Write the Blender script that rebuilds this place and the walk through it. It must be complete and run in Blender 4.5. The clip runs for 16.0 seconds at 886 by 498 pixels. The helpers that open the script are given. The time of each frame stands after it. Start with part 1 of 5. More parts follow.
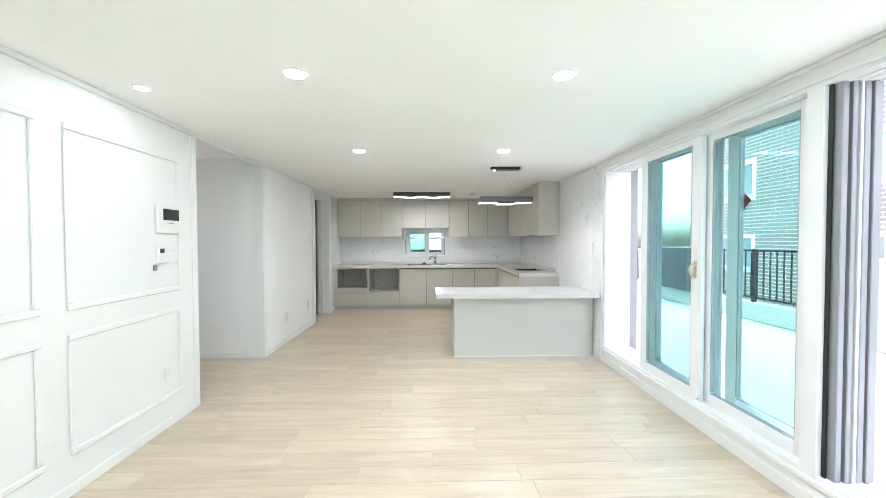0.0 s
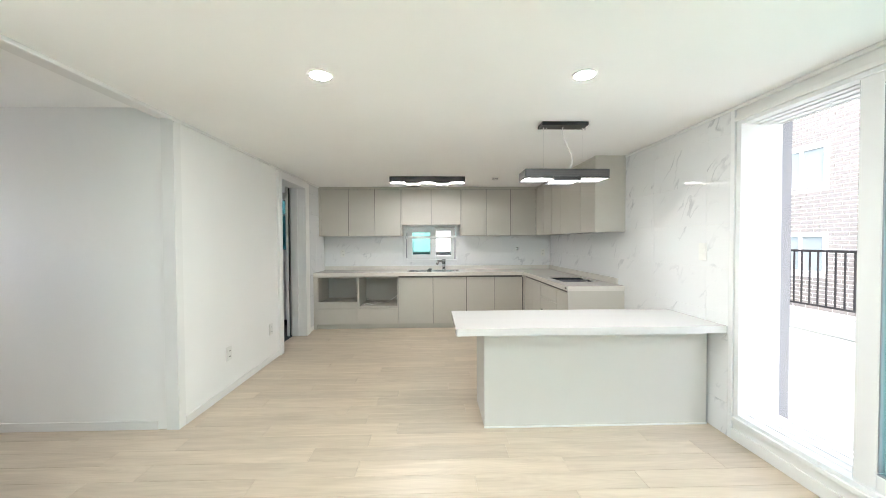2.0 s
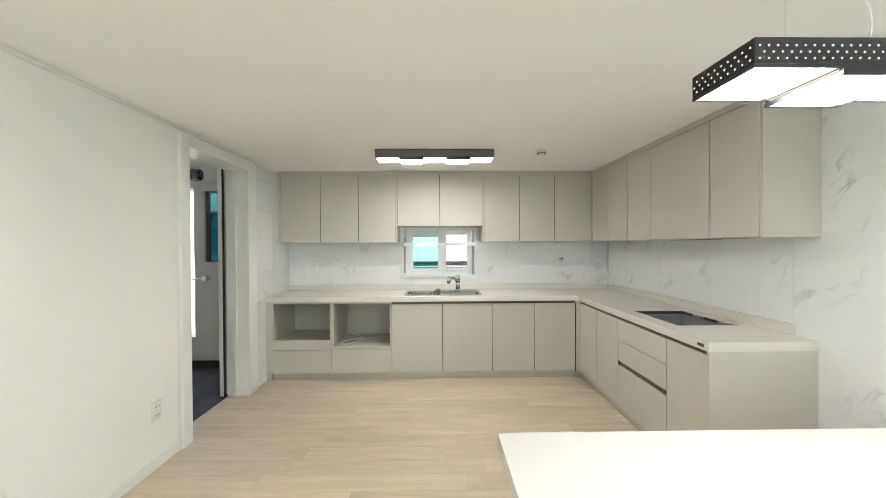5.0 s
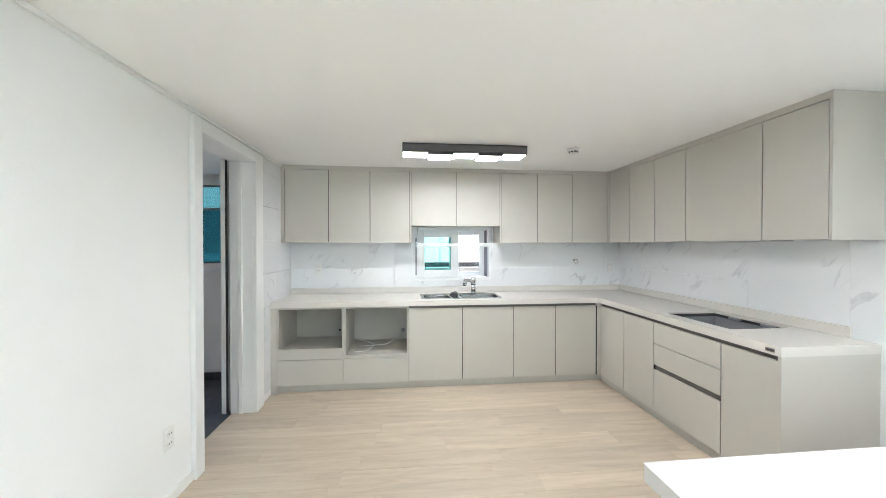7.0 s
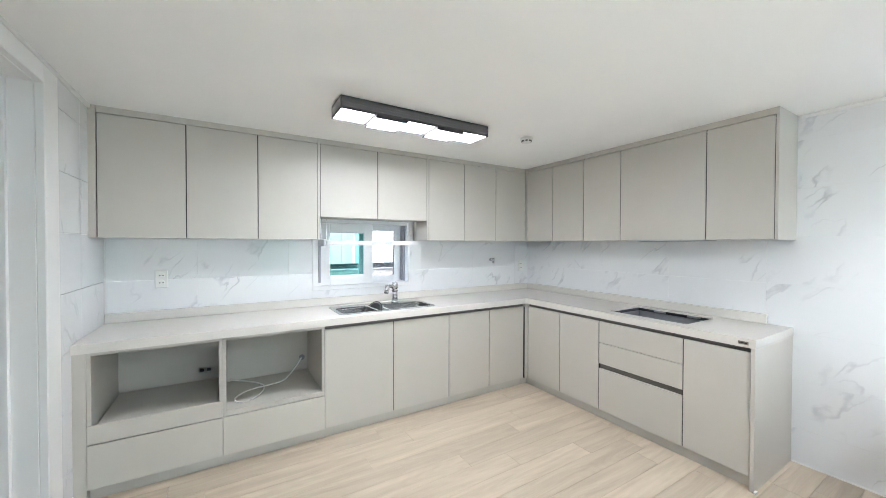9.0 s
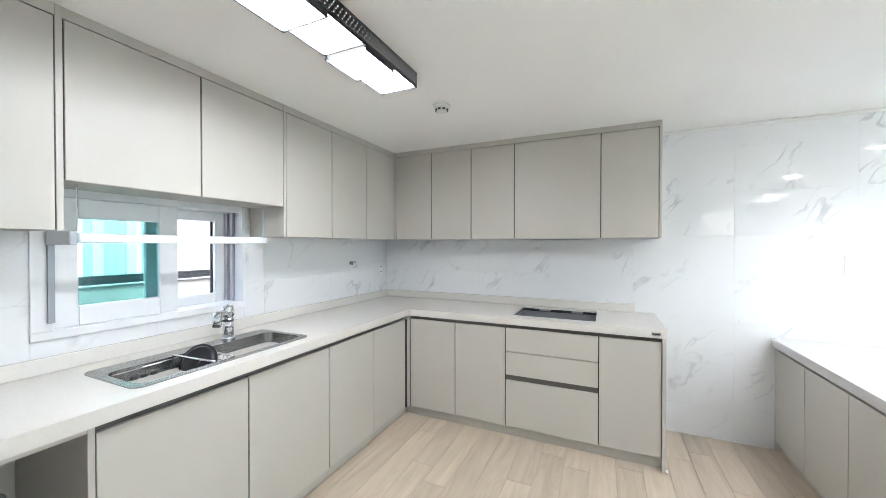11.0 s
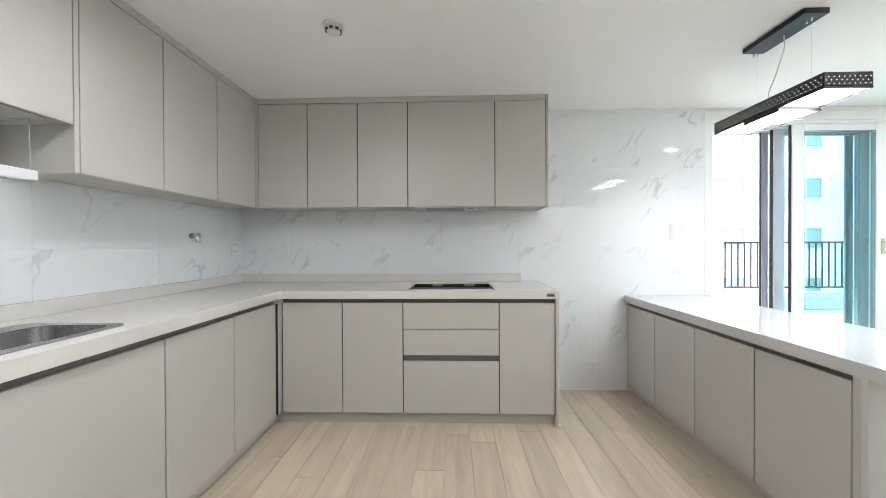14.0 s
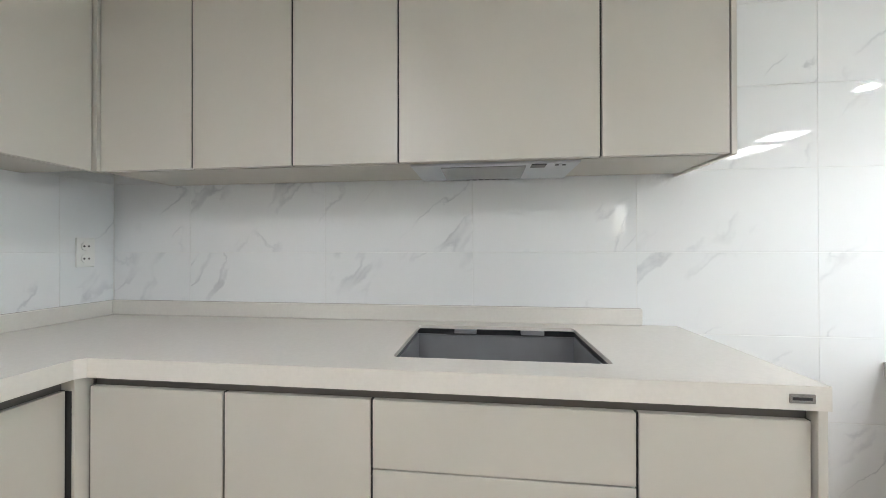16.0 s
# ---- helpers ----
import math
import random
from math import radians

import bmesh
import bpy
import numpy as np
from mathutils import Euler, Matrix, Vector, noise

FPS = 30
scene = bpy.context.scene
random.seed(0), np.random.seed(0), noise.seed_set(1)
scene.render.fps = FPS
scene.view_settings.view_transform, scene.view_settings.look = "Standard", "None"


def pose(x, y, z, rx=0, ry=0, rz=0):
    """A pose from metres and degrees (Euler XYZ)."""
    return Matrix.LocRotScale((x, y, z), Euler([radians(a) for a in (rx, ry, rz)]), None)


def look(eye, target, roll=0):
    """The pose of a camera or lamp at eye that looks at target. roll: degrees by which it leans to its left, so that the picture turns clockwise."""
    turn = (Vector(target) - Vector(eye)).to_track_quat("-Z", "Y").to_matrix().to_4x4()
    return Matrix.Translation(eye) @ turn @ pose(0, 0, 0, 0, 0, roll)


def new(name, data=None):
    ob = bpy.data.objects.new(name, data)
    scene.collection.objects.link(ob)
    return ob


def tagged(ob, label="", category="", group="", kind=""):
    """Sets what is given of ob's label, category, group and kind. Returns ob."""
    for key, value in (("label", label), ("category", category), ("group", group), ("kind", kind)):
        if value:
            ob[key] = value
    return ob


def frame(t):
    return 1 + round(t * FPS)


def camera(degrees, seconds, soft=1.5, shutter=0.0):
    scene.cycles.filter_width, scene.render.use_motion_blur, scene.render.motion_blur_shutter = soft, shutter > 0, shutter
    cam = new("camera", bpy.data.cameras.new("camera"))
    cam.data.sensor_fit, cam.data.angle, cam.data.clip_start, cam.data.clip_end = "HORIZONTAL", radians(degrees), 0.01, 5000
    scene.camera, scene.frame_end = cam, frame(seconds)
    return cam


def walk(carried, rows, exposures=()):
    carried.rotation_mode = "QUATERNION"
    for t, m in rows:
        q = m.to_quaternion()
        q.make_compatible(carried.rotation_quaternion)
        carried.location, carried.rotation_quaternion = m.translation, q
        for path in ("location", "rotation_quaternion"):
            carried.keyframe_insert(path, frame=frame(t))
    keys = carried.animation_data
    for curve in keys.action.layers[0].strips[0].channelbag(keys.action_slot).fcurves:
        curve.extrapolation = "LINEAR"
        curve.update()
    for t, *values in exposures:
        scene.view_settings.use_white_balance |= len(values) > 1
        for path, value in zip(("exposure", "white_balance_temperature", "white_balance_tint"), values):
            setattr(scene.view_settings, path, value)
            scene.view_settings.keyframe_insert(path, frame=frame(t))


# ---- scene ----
cam = camera(102.51, 16.0, soft=0.75)
PATH = [
    (0, (0.156, 0.237, 1.305), (0.218, 2.236, 1.259), -0.12),
    (0.5, (0.132, 0.613, 1.308), (0.195, 2.611, 1.264), -0.15),
    (1, (0.106, 0.993, 1.306), (0.171, 2.991, 1.263), -0.14),
    (1.5, (0.076, 1.371, 1.299), (0.134, 3.370, 1.259), -0.16),
    (2, (0.050, 1.758, 1.295), (0.106, 3.757, 1.253), -0.28),
    (2.5, (0.012, 2.137, 1.303), (0.057, 4.136, 1.263), -0.21),
    (3, (-0.003, 2.483, 1.314), (0.039, 4.482, 1.273), -0.25),
    (3.5, (-0.008, 2.837, 1.321), (0.023, 4.836, 1.285), -0.23),
    (4, (0.020, 3.173, 1.333), (0.047, 5.173, 1.304), -0.30),
    (6.5, (-0.245, 3.600, 1.355), (-0.201, 5.599, 1.337), -0.05),
    (7, (-0.476, 3.681, 1.356), (-0.278, 5.671, 1.336), -0.03),
    (7.5, (-0.703, 3.776, 1.356), (-0.314, 5.738, 1.340), 0.22),
    (8, (-0.920, 3.946, 1.352), (-0.293, 5.845, 1.337), 0.19),
    (10.5, (-1.058, 5.448, 1.359), (0.573, 6.605, 1.327), 0.15),
    (11, (-1.011, 5.633, 1.332), (0.811, 6.458, 1.314), -0.01),
    (11.5, (-0.994, 5.811, 1.319), (0.924, 6.379, 1.313), -0.06),
    (12, (-1.032, 5.903, 1.265), (0.935, 6.266, 1.243), -0.12),
    (12.5, (-1.061, 5.931, 1.185), (0.926, 6.161, 1.160), -0.07),
    (13, (-1.068, 5.930, 1.135), (0.930, 6.021, 1.114), -0.09),
    (13.5, (-0.987, 5.934, 1.121), (1.012, 5.988, 1.102), -0.10),
    (14, (-0.775, 5.941, 1.110), (1.224, 6.000, 1.096), -0.25),
    (14.5, (-0.476, 5.956, 1.104), (1.523, 6.024, 1.091), -0.23),
    (15, (-0.118, 5.972, 1.112), (1.881, 6.029, 1.103), -0.25),
    (15.5, (0.268, 5.981, 1.110), (2.267, 6.040, 1.109), -0.24),
    (16, (0.603, 5.991, 1.113), (2.589, 6.222, 1.122), -0.06),
]
EXPOSURES = [
    (0.0, 3.91, 6550, 13), (1.0, 3.95, 6450, 12), (2.0, 4.00, 6850, 12), (3.0, 3.97, 7050, 11), (4.0, 4.00, 7300, 10), (6.5, 4.35, 6600, 12),
    (8.0, 4.47, 6250, 13), (10.5, 4.45, 6200, 13), (12.0, 4.22, 6300, 13), (13.5, 4.11, 6300, 13), (14.5, 4.11, 6550, 13), (16.0, 4.29, 6550, 13)]
walk(cam, [(t, look(eye, target, roll)) for t, eye, target, roll in PATH], EXPOSURES)

# ---- light: bright hazy sky, soft sun from over the terrace ----
world = bpy.data.worlds.new("sky")
scene.world = world
world.use_nodes = True
wn = world.node_tree.nodes
sky = wn.new("ShaderNodeTexSky")
sky.sky_type, sky.sun_disc = "NISHITA", False
sky.sun_elevation, sky.sun_rotation, sky.dust_density = radians(50), radians(200), 4.0
wn["Background"].inputs["Strength"].default_value = 0.085
world.node_tree.links.new(sky.outputs[0], wn["Background"].inputs["Color"])
sun = new("sun", bpy.data.lights.new("sun", "SUN"))
sun.data.energy, sun.data.angle, sun.data.color = 0.75, radians(3), (1.0, 0.95, 0.88)
sun.matrix_world = look((5, 20, 30), (0, 5, 0))
LED = 2.1

# ---- materials ----


def mat(name, color, rough=0.5, metal=0.0, vary=0.04, scale=6.0, bump=0.02, bscale=120.0, stretch=(1, 1, 1), random=0.0, coat=0.0):
    """A painted, plastic or metal surface: broad tone variation, fine relief."""
    m = bpy.data.materials.new(name)
    m.use_nodes = True
    nt = m.node_tree
    n, l = nt.nodes, nt.links
    b = n["Principled BSDF"]
    co = n.new("ShaderNodeTexCoord")
    mp = n.new("ShaderNodeMapping")
    mp.inputs["Scale"].default_value = stretch
    l.new(co.outputs["Object"], mp.inputs["Vector"])
    big = n.new("ShaderNodeTexNoise")
    big.inputs["Scale"].default_value, big.inputs["Detail"].default_value = scale, 4
    l.new(mp.outputs[0], big.inputs["Vector"])
    ramp = n.new("ShaderNodeMapRange")
    ramp.inputs["From Min"].default_value, ramp.inputs["From Max"].default_value = 0.3, 0.7
    ramp.inputs["To Min"].default_value, ramp.inputs["To Max"].default_value = 1 - vary, 1 + vary
    l.new(big.outputs["Fac"], ramp.inputs["Value"])
    src = ramp.outputs[0]
    if random:
        info = n.new("ShaderNodeObjectInfo")
        r2 = n.new("ShaderNodeMapRange")
        r2.inputs["To Min"].default_value, r2.inputs["To Max"].default_value = 1 - random, 1 + random
        l.new(info.outputs["Random"], r2.inputs["Value"])
        mu = n.new("ShaderNodeMath")
        mu.operation = "MULTIPLY"
        l.new(src, mu.inputs[0]), l.new(r2.outputs[0], mu.inputs[1])
        src = mu.outputs[0]
    mix = n.new("ShaderNodeVectorMath")
    mix.operation = "SCALE"
    mix.inputs[0].default_value = color
    l.new(src, mix.inputs["Scale"])
    l.new(mix.outputs[0], b.inputs["Base Color"])
    b.inputs["Roughness"].default_value, b.inputs["Metallic"].default_value = rough, metal
    b.inputs["Coat Weight"].default_value = coat
    if bump:
        fine = n.new("ShaderNodeTexNoise")
        fine.inputs["Scale"].default_value = bscale
        l.new(mp.outputs[0], fine.inputs["Vector"])
        bp = n.new("ShaderNodeBump")
        bp.inputs["Strength"].default_value, bp.inputs["Distance"].default_value = min(1, bump * 5), 0.002
        l.new(fine.outputs["Fac"], bp.inputs["Height"])
        l.new(bp.outputs[0], b.inputs["Normal"])
    return m


def glow(name, color, strength):
    m = bpy.data.materials.new(name)
    m.use_nodes = True
    n, l = m.node_tree.nodes, m.node_tree.links
    e = n.new("ShaderNodeEmission")
    e.inputs["Color"].default_value, e.inputs["Strength"].default_value = (*color, 1), strength
    l.new(e.outputs[0], n["Material Output"].inputs["Surface"])
    return m


def glass(name, tint, rough=0.0):
    """A thin pane: tinted see-through, mirror by Fresnel."""
    m = bpy.data.materials.new(name)
    m.use_nodes = True
    n, l = m.node_tree.nodes, m.node_tree.links
    tr, gl, lw, mx = (n.new("ShaderNode" + k) for k in ("BsdfTransparent", "BsdfGlossy", "LayerWeight", "MixShader"))
    tr.inputs["Color"].default_value = (*tint, 1)
    gl.inputs["Roughness"].default_value = rough
    lw.inputs["Blend"].default_value = 0.5
    pw = n.new("ShaderNodeMath")
    pw.operation = "POWER"
    pw.inputs[1].default_value = 4.5
    l.new(lw.outputs["Facing"], pw.inputs[0])
    ad = n.new("ShaderNodeMath")
    ad.operation, ad.use_clamp = "MULTIPLY_ADD", True
    ad.inputs[1].default_value, ad.inputs[2].default_value = 0.4, 0.015
    l.new(pw.outputs[0], ad.inputs[0])
    l.new(ad.outputs[0], mx.inputs[0]), l.new(tr.outputs[0], mx.inputs[1]), l.new(gl.outputs[0], mx.inputs[2])
    l.new(mx.outputs[0], n["Material Output"].inputs["Surface"])
    return m


def marble_mat():
    """Polished white ceramic with soft grey veins, shifted from tile to tile."""
    m = bpy.data.materials.new("marble_tile")
    m.use_nodes = True
    n, l = m.node_tree.nodes, m.node_tree.links
    b = n["Principled BSDF"]
    co, info = n.new("ShaderNodeTexCoord"), n.new("ShaderNodeObjectInfo")
    off = n.new("ShaderNodeVectorMath")
    off.operation = "MULTIPLY_ADD"
    l.new(info.outputs["Random"], off.inputs[0])
    off.inputs[1].default_value = (17, 11, 23)
    l.new(co.outputs["Object"], off.inputs[2])
    sep = n.new("ShaderNodeSeparateXYZ")
    l.new(off.outputs[0], sep.inputs[0])

    def calc(op, a, b):
        q = n.new("ShaderNodeMath")
        q.operation = op
        for k, v in enumerate((a, b)):
            if isinstance(v, (int, float)):
                q.inputs[k].default_value = v
            else:
                l.new(v, q.inputs[k])
        return q.outputs[0]
    u = calc("SUBTRACT", sep.outputs[0], sep.outputs[1])
    across = calc("SUBTRACT", u, calc("MULTIPLY", sep.outputs[2], 0.85))
    run = calc("ADD", calc("MULTIPLY", u, 0.85), sep.outputs[2])
    com = n.new("ShaderNodeCombineXYZ")
    l.new(calc("MULTIPLY", across, 1.9), com.inputs[0]), l.new(calc("MULTIPLY", run, 0.55), com.inputs[1])
    warp = n.new("ShaderNodeTexNoise")
    warp.inputs["Scale"].default_value, warp.inputs["Detail"].default_value, warp.inputs["Roughness"].default_value = 4.0, 6, 0.6
    l.new(off.outputs[0], warp.inputs["Vector"])
    add = n.new("ShaderNodeVectorMath")
    add.operation = "MULTIPLY_ADD"
    l.new(warp.outputs["Color"], add.inputs[0])
    add.inputs[1].default_value = (0.32, 0.32, 0)
    l.new(com.outputs[0], add.inputs[2])
    vein = n.new("ShaderNodeTexNoise")
    vein.inputs["Scale"].default_value, vein.inputs["Detail"].default_value = 2.4, 2
    l.new(add.outputs[0], vein.inputs["Vector"])
    ridge = n.new("ShaderNodeMath")
    ridge.operation = "SUBTRACT"
    ridge.inputs[1].default_value = 0.5
    l.new(vein.outputs["Fac"], ridge.inputs[0])
    ab = n.new("ShaderNodeMath")
    ab.operation = "ABSOLUTE"
    l.new(ridge.outputs[0], ab.inputs[0])
    ramp = n.new("ShaderNodeValToRGB")
    ramp.color_ramp.elements[0].position, ramp.color_ramp.elements[1].position = 0.0, 0.022
    ramp.color_ramp.elements[0].color, ramp.color_ramp.elements[1].color = (1, 1, 1, 1), (0, 0, 0, 1)
    l.new(ab.outputs[0], ramp.inputs[0])
    patch = n.new("ShaderNodeTexNoise")
    patch.inputs["Scale"].default_value = 4.5
    l.new(off.outputs[0], patch.inputs["Vector"])
    pr = n.new("ShaderNodeMapRange")
    pr.inputs["From Min"].default_value, pr.inputs["From Max"].default_value = 0.5, 0.72
    l.new(patch.outputs["Fac"], pr.inputs["Value"])
    mu = n.new("ShaderNodeMath")
    mu.operation = "MULTIPLY"
    l.new(ramp.outputs[0], mu.inputs[0]), l.new(pr.outputs[0], mu.inputs[1])
    mx = n.new("ShaderNodeMix")
    mx.data_type = "RGBA"
    mx.inputs["A"].default_value, mx.inputs["B"].default_value = (0.80, 0.81, 0.82, 1), (0.55, 0.56, 0.585, 1)
    l.new(mu.outputs[0], mx.inputs["Factor"])
    l.new(mx.outputs["Result"], b.inputs["Base Color"])
    b.inputs["Roughness"].default_value, b.inputs["Specular IOR Level"].default_value = 0.03, 0.5
    return m


def wood_mat():
    """Pale oak laminate, grain along x, tone shifted from plank to plank."""
    m = bpy.data.materials.new("oak_plank")
    m.use_nodes = True
    n, l = m.node_tree.nodes, m.node_tree.links
    b = n["Principled BSDF"]
    co, info = n.new("ShaderNodeTexCoord"), n.new("ShaderNodeNewGeometry")
    oi = n.new("ShaderNodeObjectInfo")
    sm = n.new("ShaderNodeMath")
    l.new(info.outputs["Random Per Island"], sm.inputs[0]), l.new(oi.outputs["Random"], sm.inputs[1])
    off = n.new("ShaderNodeVectorMath")
    off.operation = "MULTIPLY_ADD"
    l.new(sm.outputs[0], off.inputs[0])
    off.inputs[1].default_value = (31, 13, 0)
    l.new(co.outputs["Object"], off.inputs[2])
    mp = n.new("ShaderNodeMapping")
    mp.inputs["Scale"].default_value = (0.9, 9, 1)
    l.new(off.outputs[0], mp.inputs["Vector"])
    g = n.new("ShaderNodeTexNoise")
    g.inputs["Scale"].default_value, g.inputs["Detail"].default_value, g.inputs["Distortion"].default_value = 2.2, 7, 0.6
    l.new(mp.outputs[0], g.inputs["Vector"])
    ramp = n.new("ShaderNodeValToRGB")
    ramp.color_ramp.elements[0].position, ramp.color_ramp.elements[1].position = 0.25, 0.75
    ramp.color_ramp.elements[0].color, ramp.color_ramp.elements[1].color = (0.515, 0.422, 0.322, 1), (0.655, 0.555, 0.437, 1)
    fine_map = n.new("ShaderNodeMapping")
    fine_map.inputs["Scale"].default_value = (1.6, 75, 1)
    l.new(off.outputs[0], fine_map.inputs["Vector"])
    fine = n.new("ShaderNodeTexNoise")
    fine.inputs["Scale"].default_value, fine.inputs["Detail"].default_value = 2.0, 5
    l.new(fine_map.outputs[0], fine.inputs["Vector"])
    arch_map = n.new("ShaderNodeMapping")
    arch_map.inputs["Scale"].default_value = (0.75, 5.5, 1)
    l.new(off.outputs[0], arch_map.inputs["Vector"])
    arch = n.new("ShaderNodeTexNoise")
    arch.inputs["Scale"].default_value, arch.inputs["Detail"].default_value = 1.3, 1
    l.new(arch_map.outputs[0], arch.inputs["Vector"])

    def calc(op, p, q, r=0.0):
        k = n.new("ShaderNodeMath")
        k.operation = op
        for i, v in enumerate((p, q, r)):
            if isinstance(v, (int, float)):
                k.inputs[i].default_value = v
            else:
                l.new(v, k.inputs[i])
        return k.outputs[0]
    rings = calc("SINE", calc("MULTIPLY", arch.outputs["Fac"], 95.0), 0.0)
    mixed = calc("MULTIPLY_ADD", rings, 0.04, g.outputs["Fac"])
    mixed = calc("MULTIPLY_ADD", calc("SUBTRACT", fine.outputs["Fac"], 0.5), 0.3, mixed)
    l.new(mixed, ramp.inputs[0])
    fr = n.new("ShaderNodeMath")
    fr.operation = "FRACT"
    l.new(sm.outputs[0], fr.inputs[0])
    tone = n.new("ShaderNodeMapRange")
    tone.inputs["To Min"].default_value, tone.inputs["To Max"].default_value = 0.92, 1.06
    l.new(fr.outputs[0], tone.inputs["Value"])
    sc = n.new("ShaderNodeVectorMath")
    sc.operation = "SCALE"
    l.new(ramp.outputs[0], sc.inputs[0]), l.new(tone.outputs[0], sc.inputs["Scale"])
    l.new(sc.outputs[0], b.inputs["Base Color"])
    b.inputs["Roughness"].default_value = 0.28
    bp = n.new("ShaderNodeBump")
    bp.inputs["Strength"].default_value, bp.inputs["Distance"].default_value = 0.15, 0.001
    l.new(g.outputs["Fac"], bp.inputs["Height"])
    l.new(bp.outputs[0], b.inputs["Normal"])
    return m


def granite_mat():
    m = mat("grey_granite", (0.27, 0.275, 0.29), 0.7, 0, 0.45, 160, 0.1, 90)
    return m


PAPER = mat("white_wallpaper", (0.86, 0.86, 0.85), 0.75, 0, 0.015, 2, 0.06, 320, (1, 1, 0.25))
CEIL = mat("ceiling_paper", (0.93, 0.93, 0.92), 0.85, 0, 0.01, 2, 0.03, 200)
WHITE = mat("white_trim", (0.80, 0.80, 0.79), 0.4, 0, 0.015, 3, 0.01, 60)
UPVC = mat("white_upvc", (0.80, 0.81, 0.82), 0.3, 0, 0.01, 3, 0)
GREIGE = mat("greige_laminate", (0.555, 0.53, 0.482), 0.34, 0, 0.012, 4, 0.02, 500)
CARCASS = mat("greige_board", (0.51, 0.49, 0.445), 0.55, 0, 0.02, 4, 0.01, 200)
# black of rubber strips, also painted in as shade of the cabinet joints
SEAL_SHADE = mat("black_rubber_and_gap_shade", (0.02, 0.02, 0.02), 0.6, 0, 0.05, 6, 0)
GAP = mat("dark_channel", (0.13, 0.12, 0.11), 0.45, 0.3, 0.03, 6, 0)
PALE = mat("pale_laminate", (0.63, 0.62, 0.59), 0.45, 0, 0.012, 3, 0.02, 400)
STONE = mat("cream_solid_surface", (0.72, 0.69, 0.645), 0.22, 0, 0.02, 90, 0)
ISLE = mat("white_solid_surface", (0.63, 0.62, 0.61), 0.10, 0, 0.015, 90, 0)
STEEL = mat("brushed_steel", (0.35, 0.345, 0.34), 0.22, 1.0, 0.08, 4, 0.05, 200, (1, 25, 1))
CHROME = mat("chrome", (0.75, 0.76, 0.78), 0.06, 1.0, 0.01, 4, 0)
BLACK = mat("black_metal", (0.018, 0.019, 0.022), 0.38, 0.2, 0.1, 20, 0.02, 300)
DARK = mat("dark_plastic", (0.03, 0.03, 0.033), 0.3, 0, 0.1, 10, 0)
GREY = mat("grey_aluminium", (0.19, 0.20, 0.22), 0.4, 0.3, 0.05, 6, 0.01)
ALU = mat("grey_white_aluminium", (0.52, 0.54, 0.57), 0.35, 0.2, 0.04, 6, 0.01)
GREYL = mat("light_grey_aluminium", (0.33, 0.34, 0.37), 0.35, 0.3, 0.05, 6, 0.01)
BRASS = mat("champagne_metal", (0.56, 0.51, 0.42), 0.3, 0.4, 0.04, 8, 0)
PLASTIC = mat("white_plastic", (0.78, 0.78, 0.76), 0.35, 0, 0.01, 5, 0)
BED = mat("plank_joint", (0.34, 0.275, 0.205), 0.8, 0, 0.05, 30, 0)
GROUT = mat("white_grout", (0.77, 0.77, 0.76), 0.8, 0, 0.04, 30, 0)
BASIN = mat("grey_board", (0.25, 0.255, 0.27), 0.5, 0, 0.05, 8, 0)
RIM_SHADE = mat("well_rim_shade", (0.05, 0.05, 0.055), 0.5, 0, 0.05, 8, 0)
HOLE = glow("lit_hole", (0.9, 0.86, 0.78), 0.06)
PANEL = glow("led_diffuser", (0.95, 0.98, 1.0), LED)
PENDANT = glow("pendant_diffuser", (0.95, 0.98, 1.0), 1.9)
DOWN = glow("downlight_diffuser", (0.90, 0.97, 1.0), 29.0)
DOWN_SMALL = glow("small_downlight_diffuser", (0.90, 0.97, 1.0), 13.0)
GLASS = glass("tinted_pane", (0.80, 0.935, 0.925))
TINT = glass("deep_tinted_pane", (0.55, 0.83, 0.815))
CLEAR = glass("clear_pane", (0.97, 0.985, 0.985))
TEAL = glass("deep_teal_pane", (0.22, 0.42, 0.46))
FROST = glass("frosted_blue_pane", (0.07, 0.19, 0.225), 0.2)
MARBLE = marble_mat()
WOOD = wood_mat()
GRANITE = granite_mat()
SLATE = mat("dark_floor_tile", (0.045, 0.047, 0.052), 0.6, 0, 0.35, 12, 0.05, 60, random=0.15)
TERRACE = mat("pale_terrace_coating", (0.29, 0.33, 0.335), 0.5, 0, 0.05, 2, 0.05, 40)
PARAPET = mat("parapet_coating", (0.42, 0.46, 0.46), 0.6, 0, 0.05, 3, 0.05, 40)
BRICK = mat("grey_brick", (0.25, 0.242, 0.23), 0.8, 0, 0.10, 14, 0.1, 60, random=0.0)
MORTAR = mat("pale_mortar", (0.82, 0.81, 0.79), 0.9, 0, 0.06, 10, 0.1, 60)
RENDER = mat("white_facade", (0.84, 0.84, 0.82), 0.8, 0, 0.05, 1, 0.05, 30)
RED = mat("red_paper", (0.55, 0.05, 0.04), 0.4, 0, 0.03, 5, 0)
UNIT = mat("blue_grey_metal", (0.075, 0.08, 0.10), 0.45, 0.1, 0.06, 4, 0.02, 80)
FACADE = mat("pale_grey_facade", (0.46, 0.47, 0.47), 0.8, 0, 0.08, 1, 0.05, 30)
GROUND = mat("ground_asphalt", (0.16, 0.16, 0.155), 0.9, 0, 0.2, 0.3, 0.1, 20)
# base colour is lightened to hold the sky's reflection in distant panes
PANE_FAR = mat("far_glass_sky_reflection", (0.30, 0.36, 0.37), 0.08, 0, 0.1, 1, 0)

# ---- mesh helpers ----
ORIGIN = {}


